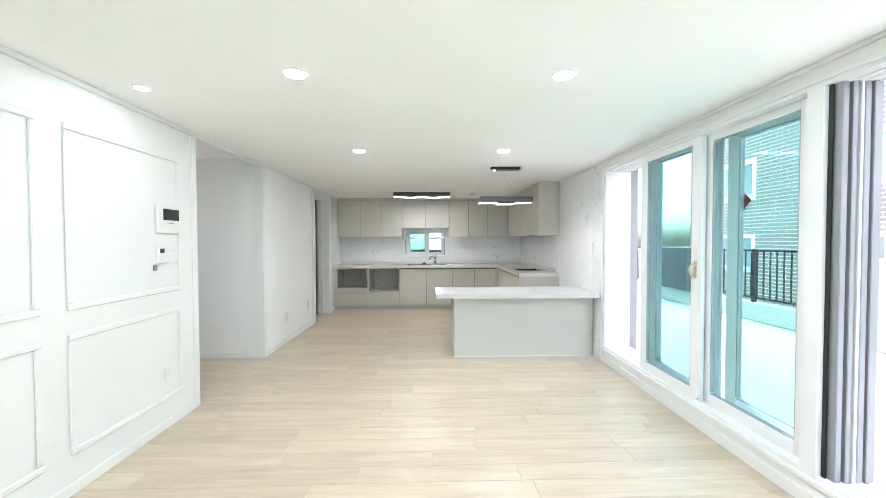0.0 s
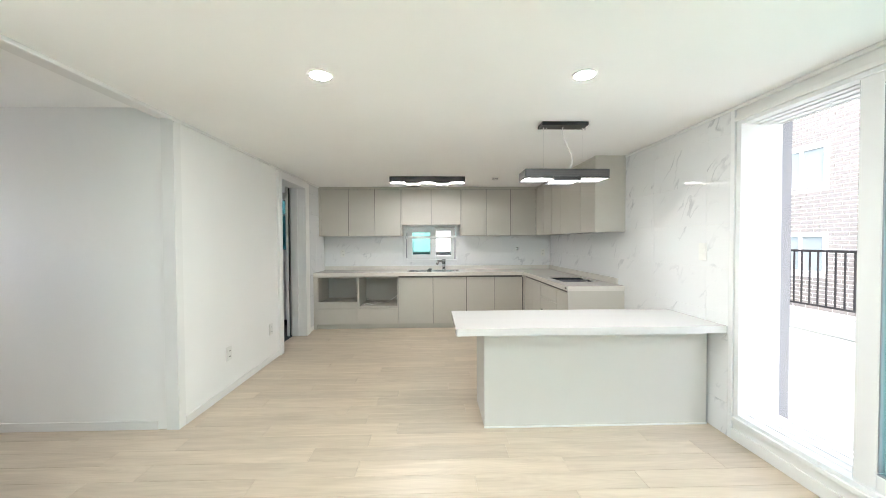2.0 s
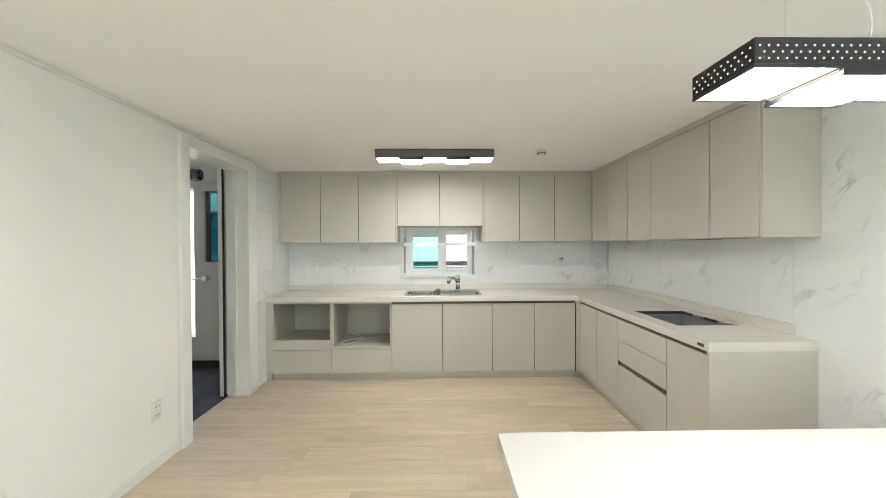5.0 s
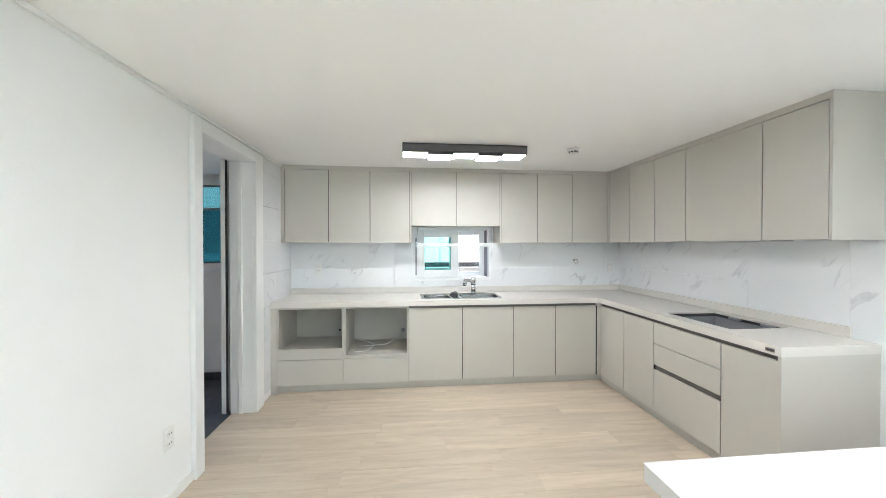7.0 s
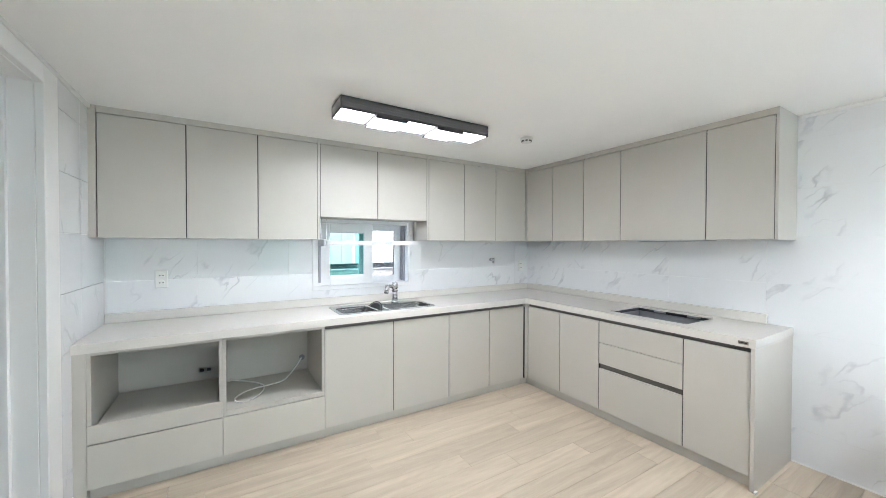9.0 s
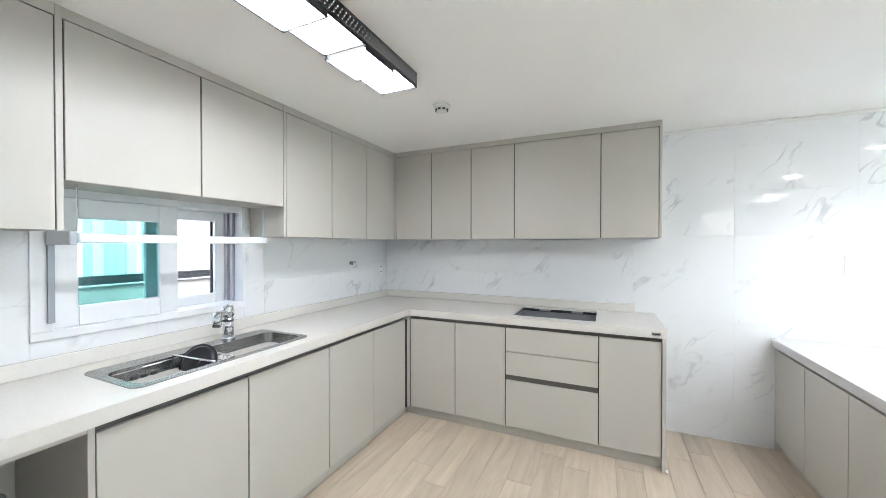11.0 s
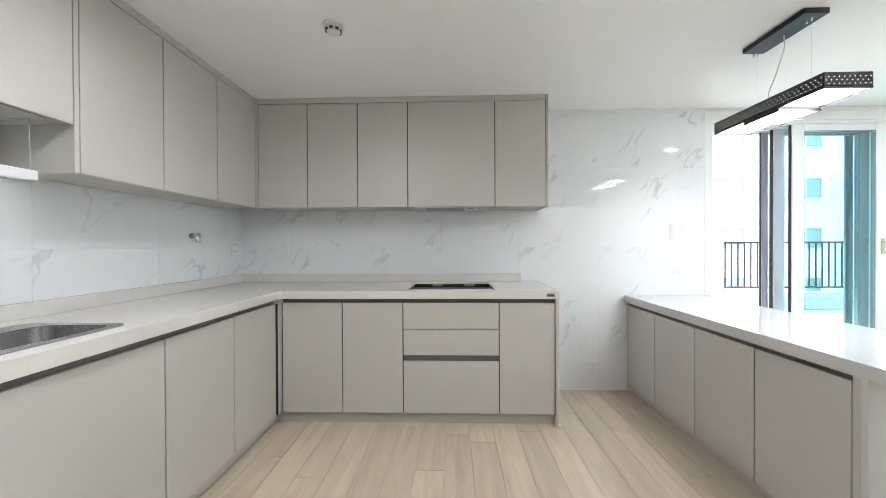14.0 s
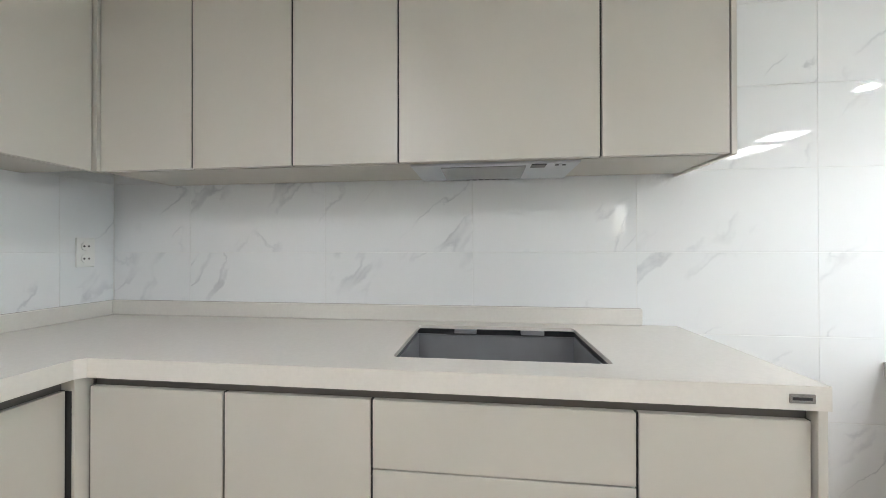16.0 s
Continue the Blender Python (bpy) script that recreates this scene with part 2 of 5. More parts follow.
def box(bm, x0, x1, y0, y1, z0, z1):
    vs = [bm.verts.new(p) for p in ((x0, y0, z0), (x1, y0, z0), (x1, y1, z0), (x0, y1, z0), (x0, y0, z1), (x1, y0, z1), (x1, y1, z1), (x0, y1, z1))]
    for f in ((3, 2, 1, 0), (4, 5, 6, 7), (0, 1, 5, 4), (1, 2, 6, 5), (2, 3, 7, 6), (3, 0, 4, 7)):
        bm.faces.new([vs[i] for i in f])
    return bm


def tube(bm, a, b, r0, r1=None, seg=16, caps=True):
    """A round bar from a to b."""
    a, b = Vector(a), Vector(b)
    r1 = r0 if r1 is None else r1
    q = (b - a).to_track_quat("Z", "Y")
    rings = []
    for p, r in ((a, r0), (b, r1)):
        rings.append([bm.verts.new(p + q @ Vector((r * math.cos(k * math.tau / seg), r * math.sin(k * math.tau / seg), 0))) for k in range(seg)])
    for k in range(seg):
        bm.faces.new((rings[0][k], rings[0][(k + 1) % seg], rings[1][(k + 1) % seg], rings[1][k]))
    if caps:
        bm.faces.new(rings[0][::-1]), bm.faces.new(rings[1])
    return bm


def path_tube(bm, pts, r, seg=8):
    """A bent wire or pipe through pts."""
    pts = [Vector(p) for p in pts]
    rings = []
    for i, p in enumerate(pts):
        d = (pts[min(i + 1, len(pts) - 1)] - pts[max(i - 1, 0)]).normalized()
        u = d.cross(Vector((0.31, 0.17, 0.93))).normalized()
        v = d.cross(u)
        rings.append([bm.verts.new(p + r * (u * math.cos(k * math.tau / seg) + v * math.sin(k * math.tau / seg))) for k in range(seg)])
    for a, b in zip(rings, rings[1:]):
        for k in range(seg):
            bm.faces.new((a[k], a[(k + 1) % seg], b[(k + 1) % seg], b[k]))
    bm.faces.new(rings[0][::-1]), bm.faces.new(rings[-1])
    return bm


def arc(points, steps=6):
    """Points smoothed by a Catmull-Rom curve."""
    p = [Vector(q) for q in points]
    p = [2 * p[0] - p[1]] + p + [2 * p[-1] - p[-2]]
    out = []
    for i in range(1, len(p) - 2):
        for k in range(steps):
            t = k / steps
            out.append(0.5 * (2 * p[i] + (p[i + 1] - p[i - 1]) * t + (2 * p[i - 1] - 5 * p[i] + 4 * p[i + 1] - p[i + 2]) * t * t + (3 * p[i] - p[i - 1] - 3 * p[i + 1] + p[i + 2]) * t ** 3))
    return out + [p[-2]]


def mesh_of(name, bm, material, bevel=0.0, smooth=False, origin=None):
    if bevel:
        bmesh.ops.bevel(bm, geom=bm.edges[:], offset=bevel, segments=1, affect="EDGES", clamp_overlap=True)
    bmesh.ops.recalc_face_normals(bm, faces=bm.faces[:])
    if origin is not None:
        bmesh.ops.translate(bm, verts=bm.verts[:], vec=-origin)
    if smooth:
        for f in bm.faces:
            f.smooth = len(f.verts) == 4
    me = bpy.data.meshes.new(name)
    bm.to_mesh(me)
    bm.free()
    me.materials.append(material)
    return me


def thing(name, at, label, category, group=""):
    e = new(name)
    e.empty_display_size = 0.1
    e.location = at
    ORIGIN[e] = Vector(at)
    return tagged(e, label, category, group)


def part(name, bm, material, parent, label="", bevel=0.0, smooth=False):
    ob = new(name, mesh_of(name, bm, material, bevel, smooth, ORIGIN[parent]))
    ob.parent = parent
    ORIGIN[ob] = ORIGIN[parent]
    if label:
        ob["label"] = label
    return ob


def bpart(name, parent, material, x0, x1, y0, y1, z0, z1, bevel=0.0015, label=""):
    return part(name, box(bmesh.new(), x0, x1, y0, y1, z0, z1), material, parent, label, bevel)


def structure(name, bm, material, label, category, bevel=0.0):
    ob = new(name, mesh_of(name, bm, material, bevel))
    ORIGIN[ob] = Vector((0, 0, 0))
    return tagged(ob, label, category, "", "structure")


def sbox(name, material, label, category, *boxes, bevel=0.0):
    bm = bmesh.new()
    for b in boxes:
        box(bm, *b)
    return structure(name, bm, material, label, category, bevel)


# ---- plan, in metres ----
TOP = 2.15          # ceiling
XR, XL = 2.0, -1.722  # window wall, kitchen's left wall
XP = -1.705         # panelled wall
YB = 7.620          # kitchen's back wall
YS = -1.3           # wall behind
XO = 2.27           # outer face of the window reveal
HALL = 2.22

# ---- structure ----
floor = sbox("floor", BED, "pale oak laminate floor of the living room and kitchen", "floor", (-3.7, 2.02, YS - 0.1, 4.40, -0.12, -0.012), (-1.885, 2.02, 4.40, YB + 0.1, -0.12, -0.012))
sbox("ceiling", CEIL, "plain white papered ceiling", "ceiling", (-1.83, XR + 0.4, YS - 0.1, YB + 0.25, TOP, TOP + 0.25))
sbox("hall_ceiling", CEIL, "white ceiling of the side hall", "ceiling", (-3.8, -1.83, 2.9, 4.4, HALL, HALL + 0.18))
sbox("wall_back", PAPER, "kitchen back wall behind the tiles", "wall",
     (-1.86, -0.425, YB, YB + 0.26, -0.1, TOP), (0.44, XR + 0.37, YB, YB + 0.26, -0.1, TOP),
     (-0.425, 0.44, YB, YB + 0.26, -0.1, 0.985), (-0.425, 0.44, YB, YB + 0.26, 1.60, TOP))
sbox("wall_right", PAPER, "wall beside the kitchen and the terrace windows", "wall", (XR, XR + 0.27, 4.03, YB, -0.1, TOP))
sbox("wall_right_low", WHITE, "white panel under the terrace windows", "wall", (XR, XO, YS, 4.0, -0.1, 0.135))
sbox("wall_right_top", WHITE, "white strip above the terrace windows", "wall", (XR, XO, YS, 4.0, 2.065, TOP))
sbox("wall_right_end", PAPER, "wall beyond the terrace windows", "wall", (XR, XO, YS, -0.3, 0.135, 2.065))
sbox("wall_outer", GRANITE, "speckled grey granite outer cladding", "wall", (XO, XO + 0.10, 4.0, YB + 0.26, -0.1, 2.6),
     (XO, XO + 0.10, YS, 4.0, 2.09, 2.6), (XO, XO + 0.10, YS, 4.0, -0.5, 0.12))
sbox("wall_panelled", WHITE, "white panelled wall of the living room", "wall", (-1.83, XP, YS, 3.105, -0.1, TOP))
sbox("wall_behind", PAPER, "plain white wall", "wall", (-1.83, -1.42, YS - 0.12, YS, -0.1, TOP), (1.56, XR + 0.3, YS - 0.12, YS, -0.1, TOP),
     (-1.42, 1.56, YS - 0.12, YS, -0.1, 0.09), (-1.42, 1.56, YS - 0.12, YS, 2.06, TOP))
sbox("wall_hall_near", PAPER, "plain wall of the side hall", "wall", (-3.8, -1.83, 2.9, 3.0, -0.1, HALL))
# unseen opening added in the end wall to let daylight into the hall
sbox("wall_hall_end", PAPER, "wall at the hall's end with an added unseen opening for daylight", "wall", (-3.8, -3.7, 3.0, 3.3, -0.1, HALL), (-3.8, -3.7, 3.9, 4.26, -0.1, HALL), (-3.8, -3.7, 3.3, 3.9, -0.1, 1.4), (-3.8, -3.7, 3.3, 3.9, 2.0, HALL))
sbox("wall_hall_far", PAPER, "pale papered wall of the side hall", "wall", (-3.8, -1.86, 4.262, 4.38, -0.1, HALL))
sbox("wall_left", PAPER, "white papered wall beside the kitchen", "wall", (-1.86, XL, 4.262, 5.86, -0.1, TOP), (-1.86, XL, 5.86, 6.85, 2.06, TOP))
sbox("wall_left_end", PAPER, "short wall between the door and the kitchen units", "wall", (-1.86, XL - 0.004, 6.85, YB, -0.1, TOP))
sbox("hall_edge", WHITE, "white lintel edge of the hall opening", "trim", (-1.83, XP, 3.105, 4.262, TOP - 0.004, HALL + 0.1))
sbox("corner_trim", WHITE, "white corner trim of the hall opening", "trim", (-1.80, XL + 0.008, 4.245, 4.262, 0, TOP), (XL, XL + 0.008, 4.262, 4.315, 0, TOP), bevel=0.001)
sbox("panel_end_trim", WHITE, "white end trim of the panelled wall", "trim", (-1.83, XP + 0.006, 3.05, 3.112, 0, TOP), bevel=0.001)
sbox("baseboard", WHITE, "low white baseboard", "baseboard", (-3.7, -1.86, 4.25, 4.262, 0, 0.06), (XL, XL + 0.012, 4.316, 5.854, 0, 0.06),
     (XP, XP + 0.012, YS, 3.05, 0, 0.06), (XL - 0.004, XL + 0.008, 6.831, 7.04, 0, 0.06), bevel=0.002)
sbox("cornice", WHITE, "slim white ceiling moulding", "trim", (XP, XP + 0.018, YS, 3.112, TOP - 0.03, TOP), (XL, XL + 0.018, 3.112, 7.33, TOP - 0.022, TOP),
     (XR - 0.018, XR, YS, 5.29, TOP - 0.022, TOP), bevel=0.004)
sbox("window_base_trim", WHITE, "white skirting below the terrace windows", "trim", (XR - 0.012, XR, YS, 4.0, 0, 0.07), (XR - 0.02, XR, -0.4, 3.99, 0.125, 0.15), (XR - 0.02, XR, -0.4, 3.99, 2.05, 2.075), bevel=0.002)
sbox("tile_edge_strip", UPVC, "slim metal edge strip of the wall tiles", "trim", (XR - 0.012, XR, 4.0, 4.03, 0, TOP), bevel=0.001)


def moulding(y0, y1, z0, z1):
    """A picture-frame moulding on the panelled wall."""
    t = thing("wall_moulding", (XP, (y0 + y1) / 2, z0), "white raised rectangular moulding on the panelled wall", "moulding", "wall mouldings")
    w = 0.035
    for a in ((y0, y1, z0, z0 + w), (y0, y1, z1 - w, z1), (y0, y0 + w, z0 + w, z1 - w), (y1 - w, y1, z0 + w, z1 - w)):
        bpart("strip", t, WHITE, XP, XP + 0.011, *a, bevel=0.0065)


for i in range(4):
    moulding(2.095 - i * 0.95, 2.925 - i * 0.95, 0.95, 1.91)
    moulding(2.095 - i * 0.95, 2.925 - i * 0.95, 0.20, 0.83)

# ---- terrace windows ----


def frame_thing(name, label, x0, x1, y0, y1, z0, z1, w, material, cat="window"):
    """A fixed window frame, four members."""
    t = new(name)
    t.location = ((x0 + x1) / 2, (y0 + y1) / 2, z0)
    ORIGIN[t] = Vector(t.location)
    tagged(t, label, cat, "", "structure")
    bpart("window_frame", t, material, x0, x1, y0, y1, z0, z0 + w)
    bpart("window_frame", t, material, x0, x1, y0, y1, z1 - w, z1)
    bpart("window_frame", t, material, x0, x1, y0, y0 + w, z0 + w, z1 - w)
    bpart("window_frame", t, material, x0, x1, y1 - w, y1, z0 + w, z1 - w)
    return t


def sash_x(x0, x1, y0, y1, z0, z1, w, material, pane, label):
    """A sliding sash in a plane of constant x."""
    t = thing("sliding_sash", ((x0 + x1) / 2, (y0 + y1) / 2, z0), label, "window sash", "terrace window sashes")
    for nm, a in (("bottom_rail", (y0 + w, y1 - w, z0, z0 + w * 0.85)), ("top_rail", (y0 + w, y1 - w, z1 - w * 0.85, z1)), ("stile", (y0, y0 + w, z0, z1)), ("stile", (y1 - w, y1, z0, z1))):
        bpart(nm, t, material, x0, x1, *a, bevel=0.003)
    xm = (x0 + x1) / 2
    g = bpart("pane", t, pane, xm - 0.003, xm + 0.003, y0 + w - 0.006, y1 - w + 0.006, z0 + w * 0.85 - 0.006, z1 - w * 0.85 + 0.006, bevel=0, label="blue-green tinted glass pane")
    g.visible_shadow = False
    bm = bmesh.new()
    e, d = 0.006, 0.004
    for a in ((y0 + w, y1 - w, z0 + w * 0.85, z0 + w * 0.85 + e), (y0 + w, y1 - w, z1 - w * 0.85 - e, z1 - w * 0.85), (y0 + w, y0 + w + e, z0 + w, z1 - w), (y1 - w - e, y1 - w, z0 + w, z1 - w)):
        box(bm, x0 + d, x1 - d, *a)
    part("gasket", bm, GREYL, t, "grey glazing gasket")
    return t


def latch(t, x, y, z, side=-1):
    """A champagne crescent handle on a stile."""
    h = bpart("handle_plate", t, BRASS, x + side * 0.006, x, y - 0.014, y + 0.014, z - 0.06, z + 0.06, bevel=0.003)
    part("handle", path_tube(bmesh.new(), arc([(x + side * 0.006, y, z + 0.03), (x + side * 0.035, y, z + 0.02), (x + side * 0.04, y, z - 0.02), (x + side * 0.022, y, z - 0.055)]), 0.009), BRASS, h, smooth=True)


frame_thing("window_1", "white terrace window frame with several sliding sashes, partly open", XR, XO, 1.905, 4.0, 0.135, 2.065, 0.036, UPVC)
frame_thing("window_2", "white terrace window frame, sashes pushed aside", XR, XO, -0.3, 1.898, 0.135, 2.065, 0.036, UPVC)
sbox("window_mullion", UPVC, "white cover strip between the two terrace windows", "trim", (XR - 0.006, XR, 1.862, 1.941, 0.13, 2.07), bevel=0.002)
ZA, ZB = 0.168, 2.058
sa = sash_x(2.018, 2.054, 2.645, 3.355, ZA, ZB, 0.09, UPVC, GLASS, "white inner terrace sash with tinted glass, pushed aside")
latch(sa, 2.018, 2.690, 1.10)
for z in (ZA + 0.02, ZB - 0.028):
    bpart("corner_stop", sa, GREYL, 2.013, 2.018, 2.649, 2.659, z, z + 0.01, 0.001, "small grey corner stop")
bpart("label_strip", sa, GROUT, 2.0175, 2.018, 2.676, 2.702, 1.19, 1.27, 0, "pale printed label")
sash_x(2.066, 2.10, 1.945, 2.70, ZA, ZB, 0.09, UPVC, GLASS, "white inner terrace sash with tinted glass, closed against the mullion")
sb = sash_x(2.13, 2.172, 2.648, 3.395, ZA, ZB, 0.082, ALU, GLASS, "grey-white outer terrace sash with tinted glass, pushed aside")
latch(sb, 2.13, 2.685, 1.10)
sc = sash_x(2.19, 2.232, 1.945, 2.63, ZA, ZB, 0.085, UPVC, GLASS, "white outer terrace sash with tinted glass in the last track")
bm = bmesh.new()
rim = [[bm.verts.new((x, 2.58 + 0.085 * math.cos(q), 1.565 + 0.095 * math.sin(q))) for q in (0, math.pi / 2, math.pi, 1.5 * math.pi)] for x in (2.2335, 2.2365)]
bm.faces.new(rim[0]), bm.faces.new(rim[1][::-1])
for k in range(4):
    bm.faces.new((rim[0][k], rim[0][(k + 1) % 4], rim[1][(k + 1) % 4], rim[1][k]))
part("tag", bm, RED, sc, "red diamond paper tag on the outer side")
sd = sash_x(2.205, 2.228, 2.70, 3.425, ZA, ZB, 0.05, GREYL, CLEAR, "grey insect-screen sash stacked behind the others")
for t, x0, x1, y in ((sa, 2.026, 2.046, 3.355), (sb, 2.138, 2.164, 3.395), (sd, 2.21, 2.223, 3.425)):
    bpart("weather_strip", t, SEAL_SHADE, x0, x1, y, y + 0.005, ZA, ZB, 0, "black brush strip on the sash edge")
t = thing("sash_stack", (2.1, 1.83, ZA), "grey aluminium sash edges stacked beside the mullion", "window sash")
for m, x0, x1, y0 in ((GREYL, 2.03, 2.06, 1.812), (GREYL, 2.072, 2.096, 1.806), (UPVC, 2.104, 2.118, 1.80), (GREYL, 2.128, 2.158, 1.806), (GREYL, 2.166, 2.186, 1.80), (GREYL, 2.194, 2.222, 1.812)):
    bpart("stile", t, m, x0, x1, y0, 1.8615, ZA, ZB, 0.003)
bpart("weather_strip", t, SEAL_SHADE, 2.018, 2.026, 1.845, 1.8615, ZA, ZB, 0, "black brush strip")
sash_x(2.066, 2.10, -0.262, 0.75, ZA, ZB, 0.09, UPVC, GLASS, "white sliding terrace sash with tinted glass, far end")
bm = bmesh.new()
for x in (2.060, 2.115, 2.181, 2.24):
    for z0, z1 in ((0.171, 0.178), (2.022, 2.029)):
        for y0, y1 in ((-0.262, 1.795), (1.942, 3.962)):
            box(bm, x - 0.002, x + 0.002, y0, y1, z0, z1)
structure("window_track", bm, UPVC, "raised tracks of the sliding windows", "trim")

# ---- rear window, seen mirrored in the kitchen tiles ----
rw = new("window_5")
rw.location = (0.07, YS, 0.09)
ORIGIN[rw] = Vector(rw.location)
tagged(rw, "wide white sliding window at the end of the living room", "window", "", "structure")
for a in ((-1.42, 1.56, 0.09, 0.15), (-1.42, 1.56, 2.0, 2.06), (-1.42, -1.32, 0.15, 2.0), (-0.63, -0.46, 0.15, 2.0), (0.19, 0.33, 0.15, 2.0), (0.615, 0.655, 0.15, 2.0), (0.91, 1.01, 0.15, 2.0), (1.50, 1.56, 0.15, 2.0)):
    bpart("window_frame", rw, UPVC, a[0], a[1], YS - 0.1, YS - 0.02, a[2], a[3], 0.003)
for m, x0, x1 in ((CLEAR, -1.325, -0.625), (TINT, -0.465, 0.195), (TINT, 0.325, 0.62), (TINT, 0.65, 0.915), (CLEAR, 1.005, 1.505)):
    bpart("pane", rw, m, x0, x1, YS - 0.063, YS - 0.057, 0.145, 2.005, 0).visible_shadow = False

# ---- kitchen window ----
kw = new("window_3")
kw.location = (0.03, YB, 0.985)
ORIGIN[kw] = Vector(kw.location)
tagged(kw, "small white sliding kitchen window over the sink", "window", "", "structure")
for a in ((-0.436, 0.449, 0.965, 0.999), (-0.436, 0.449, 1.53, 1.61), (-0.436, -0.373, 0.999, 1.53), (0.427, 0.449, 0.999, 1.53)):
    bpart("window_frame", kw, UPVC, a[0], a[1], YB - 0.022, YB + 0.2, a[2], a[3], 0.002)


def sash_y(y0, y1, x0, x1, z0, z1, w, material, pane, label):
    t = thing("kitchen_window_sash", ((x0 + x1) / 2, y0, z0), label, "window sash", "kitchen window sashes")
    for nm, a in (("bottom_rail", (x0 + w, x1 - w, z0, z0 + w)), ("top_rail", (x0 + w, x1 - w, z1 - w, z1)), ("stile", (x0, x0 + w, z0, z1)), ("stile", (x1 - w, x1, z0, z1))):
        bpart(nm, t, material, a[0], a[1], y0, y1, a[2], a[3], 0.003)
    ym = (y0 + y1) / 2
    bpart("pane", t, pane, x0 + w - 0.005, x1 - w + 0.005, ym - 0.003, ym + 0.003, z0 + w - 0.005, z1 - w + 0.005, 0).visible_shadow = False
    return t


sash_y(YB + 0.005, YB + 0.035, -0.3725, 0.09, 0.9995, 1.5295, 0.083, UPVC, TINT, "white kitchen window sash with blue-green glass")
sash_y(YB + 0.055, YB + 0.08, -0.34, 0.10, 0.9995, 1.5295, 0.045, UPVC, CLEAR, "white kitchen window sash slid behind the first")
sash_y(YB + 0.11, YB + 0.135, 0.0, 0.405, 0.9995, 1.5295, 0.055, UPVC, CLEAR, "white outer kitchen window sash")
sash_y(YB + 0.15, YB + 0.17, -0.34, 0.378, 1.005, 1.525, 0.024, DARK, CLEAR, "dark insect-screen frame of the kitchen window")

for y in (0.042, 0.09, 0.141, 0.178):
    bpart("track_rib", kw, GREYL, 0.414, 0.4265, YB + y, YB + y + 0.008, 1.0, 1.5285, 0.001, "grey window track")

# ---- kitchen door and the room behind it ----
dr = new("door_1")
dr.location = (XL, 6.4, 0)
ORIGIN[dr] = Vector(dr.location)
tagged(dr, "white door casing of the utility room, sliding door pushed open", "door", "", "structure")
bpart("casing", dr, WHITE, XL, XL + 0.03, 5.855, 5.94, 0, 2.11, 0.003)
bpart("casing", dr, WHITE, XL, XL + 0.03, 6.69, 6.83, 0, 2.11, 0.003)
bpart("casing", dr, WHITE, XL, XL + 0.03, 5.94, 6.69, 2.03, 2.11, 0.003)
bpart("jamb", dr, WHITE, -1.90, XL, 6.69, 6.85, 0, 2.06, 0.002)
bpart("jamb", dr, WHITE, -1.90, XL, 5.86, 5.938, 0, 2.06, 0.002)
bpart("head", dr, WHITE, -1.90, XL, 5.938, 6.69, 2.03, 2.06, 0.002)
bpart("stop", dr, WHITE, -1.83, -1.80, 6.67, 6.69, 0, 2.03, 0.002)
leaf = bpart("door_leaf", dr, WHITE, -1.965, -1.93, 6.685, 6.86, 0.0, 2.05, 0.002, "white sliding door leaf")
part("seal_and_gap_shade", box(bmesh.new(), -1.93, -1.918, 6.688, 6.70, 0.0, 2.05), DARK, leaf, "black door seal")
sbox("utility_floor", GROUT, "floor bed of the utility room", "floor", (-3.5, -1.86, 5.0, 7.7, -0.2, -0.06))
sbox("utility_ceiling", CEIL, "ceiling of the utility room", "ceiling", (-3.5, -1.86, 5.0, 7.85, 2.10, 2.2))
# opening left of the window is an unseen addition that brightens the room
sbox("wall_utility", PAPER, "white walls of the utility room", "wall", (-3.6, -3.5, 4.4, 7.9, -0.2, 2.2), (-3.5, -1.86, 4.9, 5.0, -0.2, 2.2),
     (-3.5, -3.42, YB, 7.85, -0.2, 2.1), (-3.42, -2.80, YB, 7.85, -0.2, 0.30), (-3.42, -2.80, YB, 7.85, 2.02, 2.1), (-2.18, -1.86, YB, 7.85, -0.2, 2.1), (-2.81, -2.18, YB, 7.85, -0.2, 1.10), (-2.80, -2.18, YB, 7.85, 2.02, 2.1))
uw = new("window_4")
uw.location = (-2.5, YB, 1.06)
ORIGIN[uw] = Vector(uw.location)
tagged(uw, "white utility room window with frosted blue lower pane", "window", "", "structure")
for a in ((-2.80, -2.16, 1.08, 1.17), (-2.80, -2.16, 1.985, 2.05), (-2.80, -2.675, 1.17, 1.985), (-2.24, -2.16, 1.17, 1.985)):
    bpart("window_frame", uw, UPVC, a[0], a[1], YB - 0.02, YB + 0.1, a[2], a[3], 0.003)
for a in ((-2.675, -2.24, 1.17, 1.187), (-2.675, -2.24, 1.968, 1.985), (-2.675, -2.635, 1.187, 1.968), (-2.257, -2.24, 1.187, 1.968), (-2.635, -2.257, 1.725, 1.75)):
    bpart("glazing_bar", uw, GREY, a[0], a[1], YB + 0.0, YB + 0.03, a[2], a[3], 0.001)
# added pane out of view, fills the extra daylight opening
bpart("pane", uw, CLEAR, -3.42, -2.81, YB + 0.012, YB + 0.018, 0.30, 2.02, 0, "unseen clear pane added to let daylight into the utility room").visible_shadow = False
bpart("pane", uw, FROST, -2.635, -2.257, YB + 0.012, YB + 0.018, 1.187, 1.725, 0, "frosted blue pane").visible_shadow = False
bpart("pane", uw, TEAL, -2.635, -2.257, YB + 0.012, YB + 0.018, 1.75, 1.968, 0, "clear blue-green upper pane").visible_shadow = False
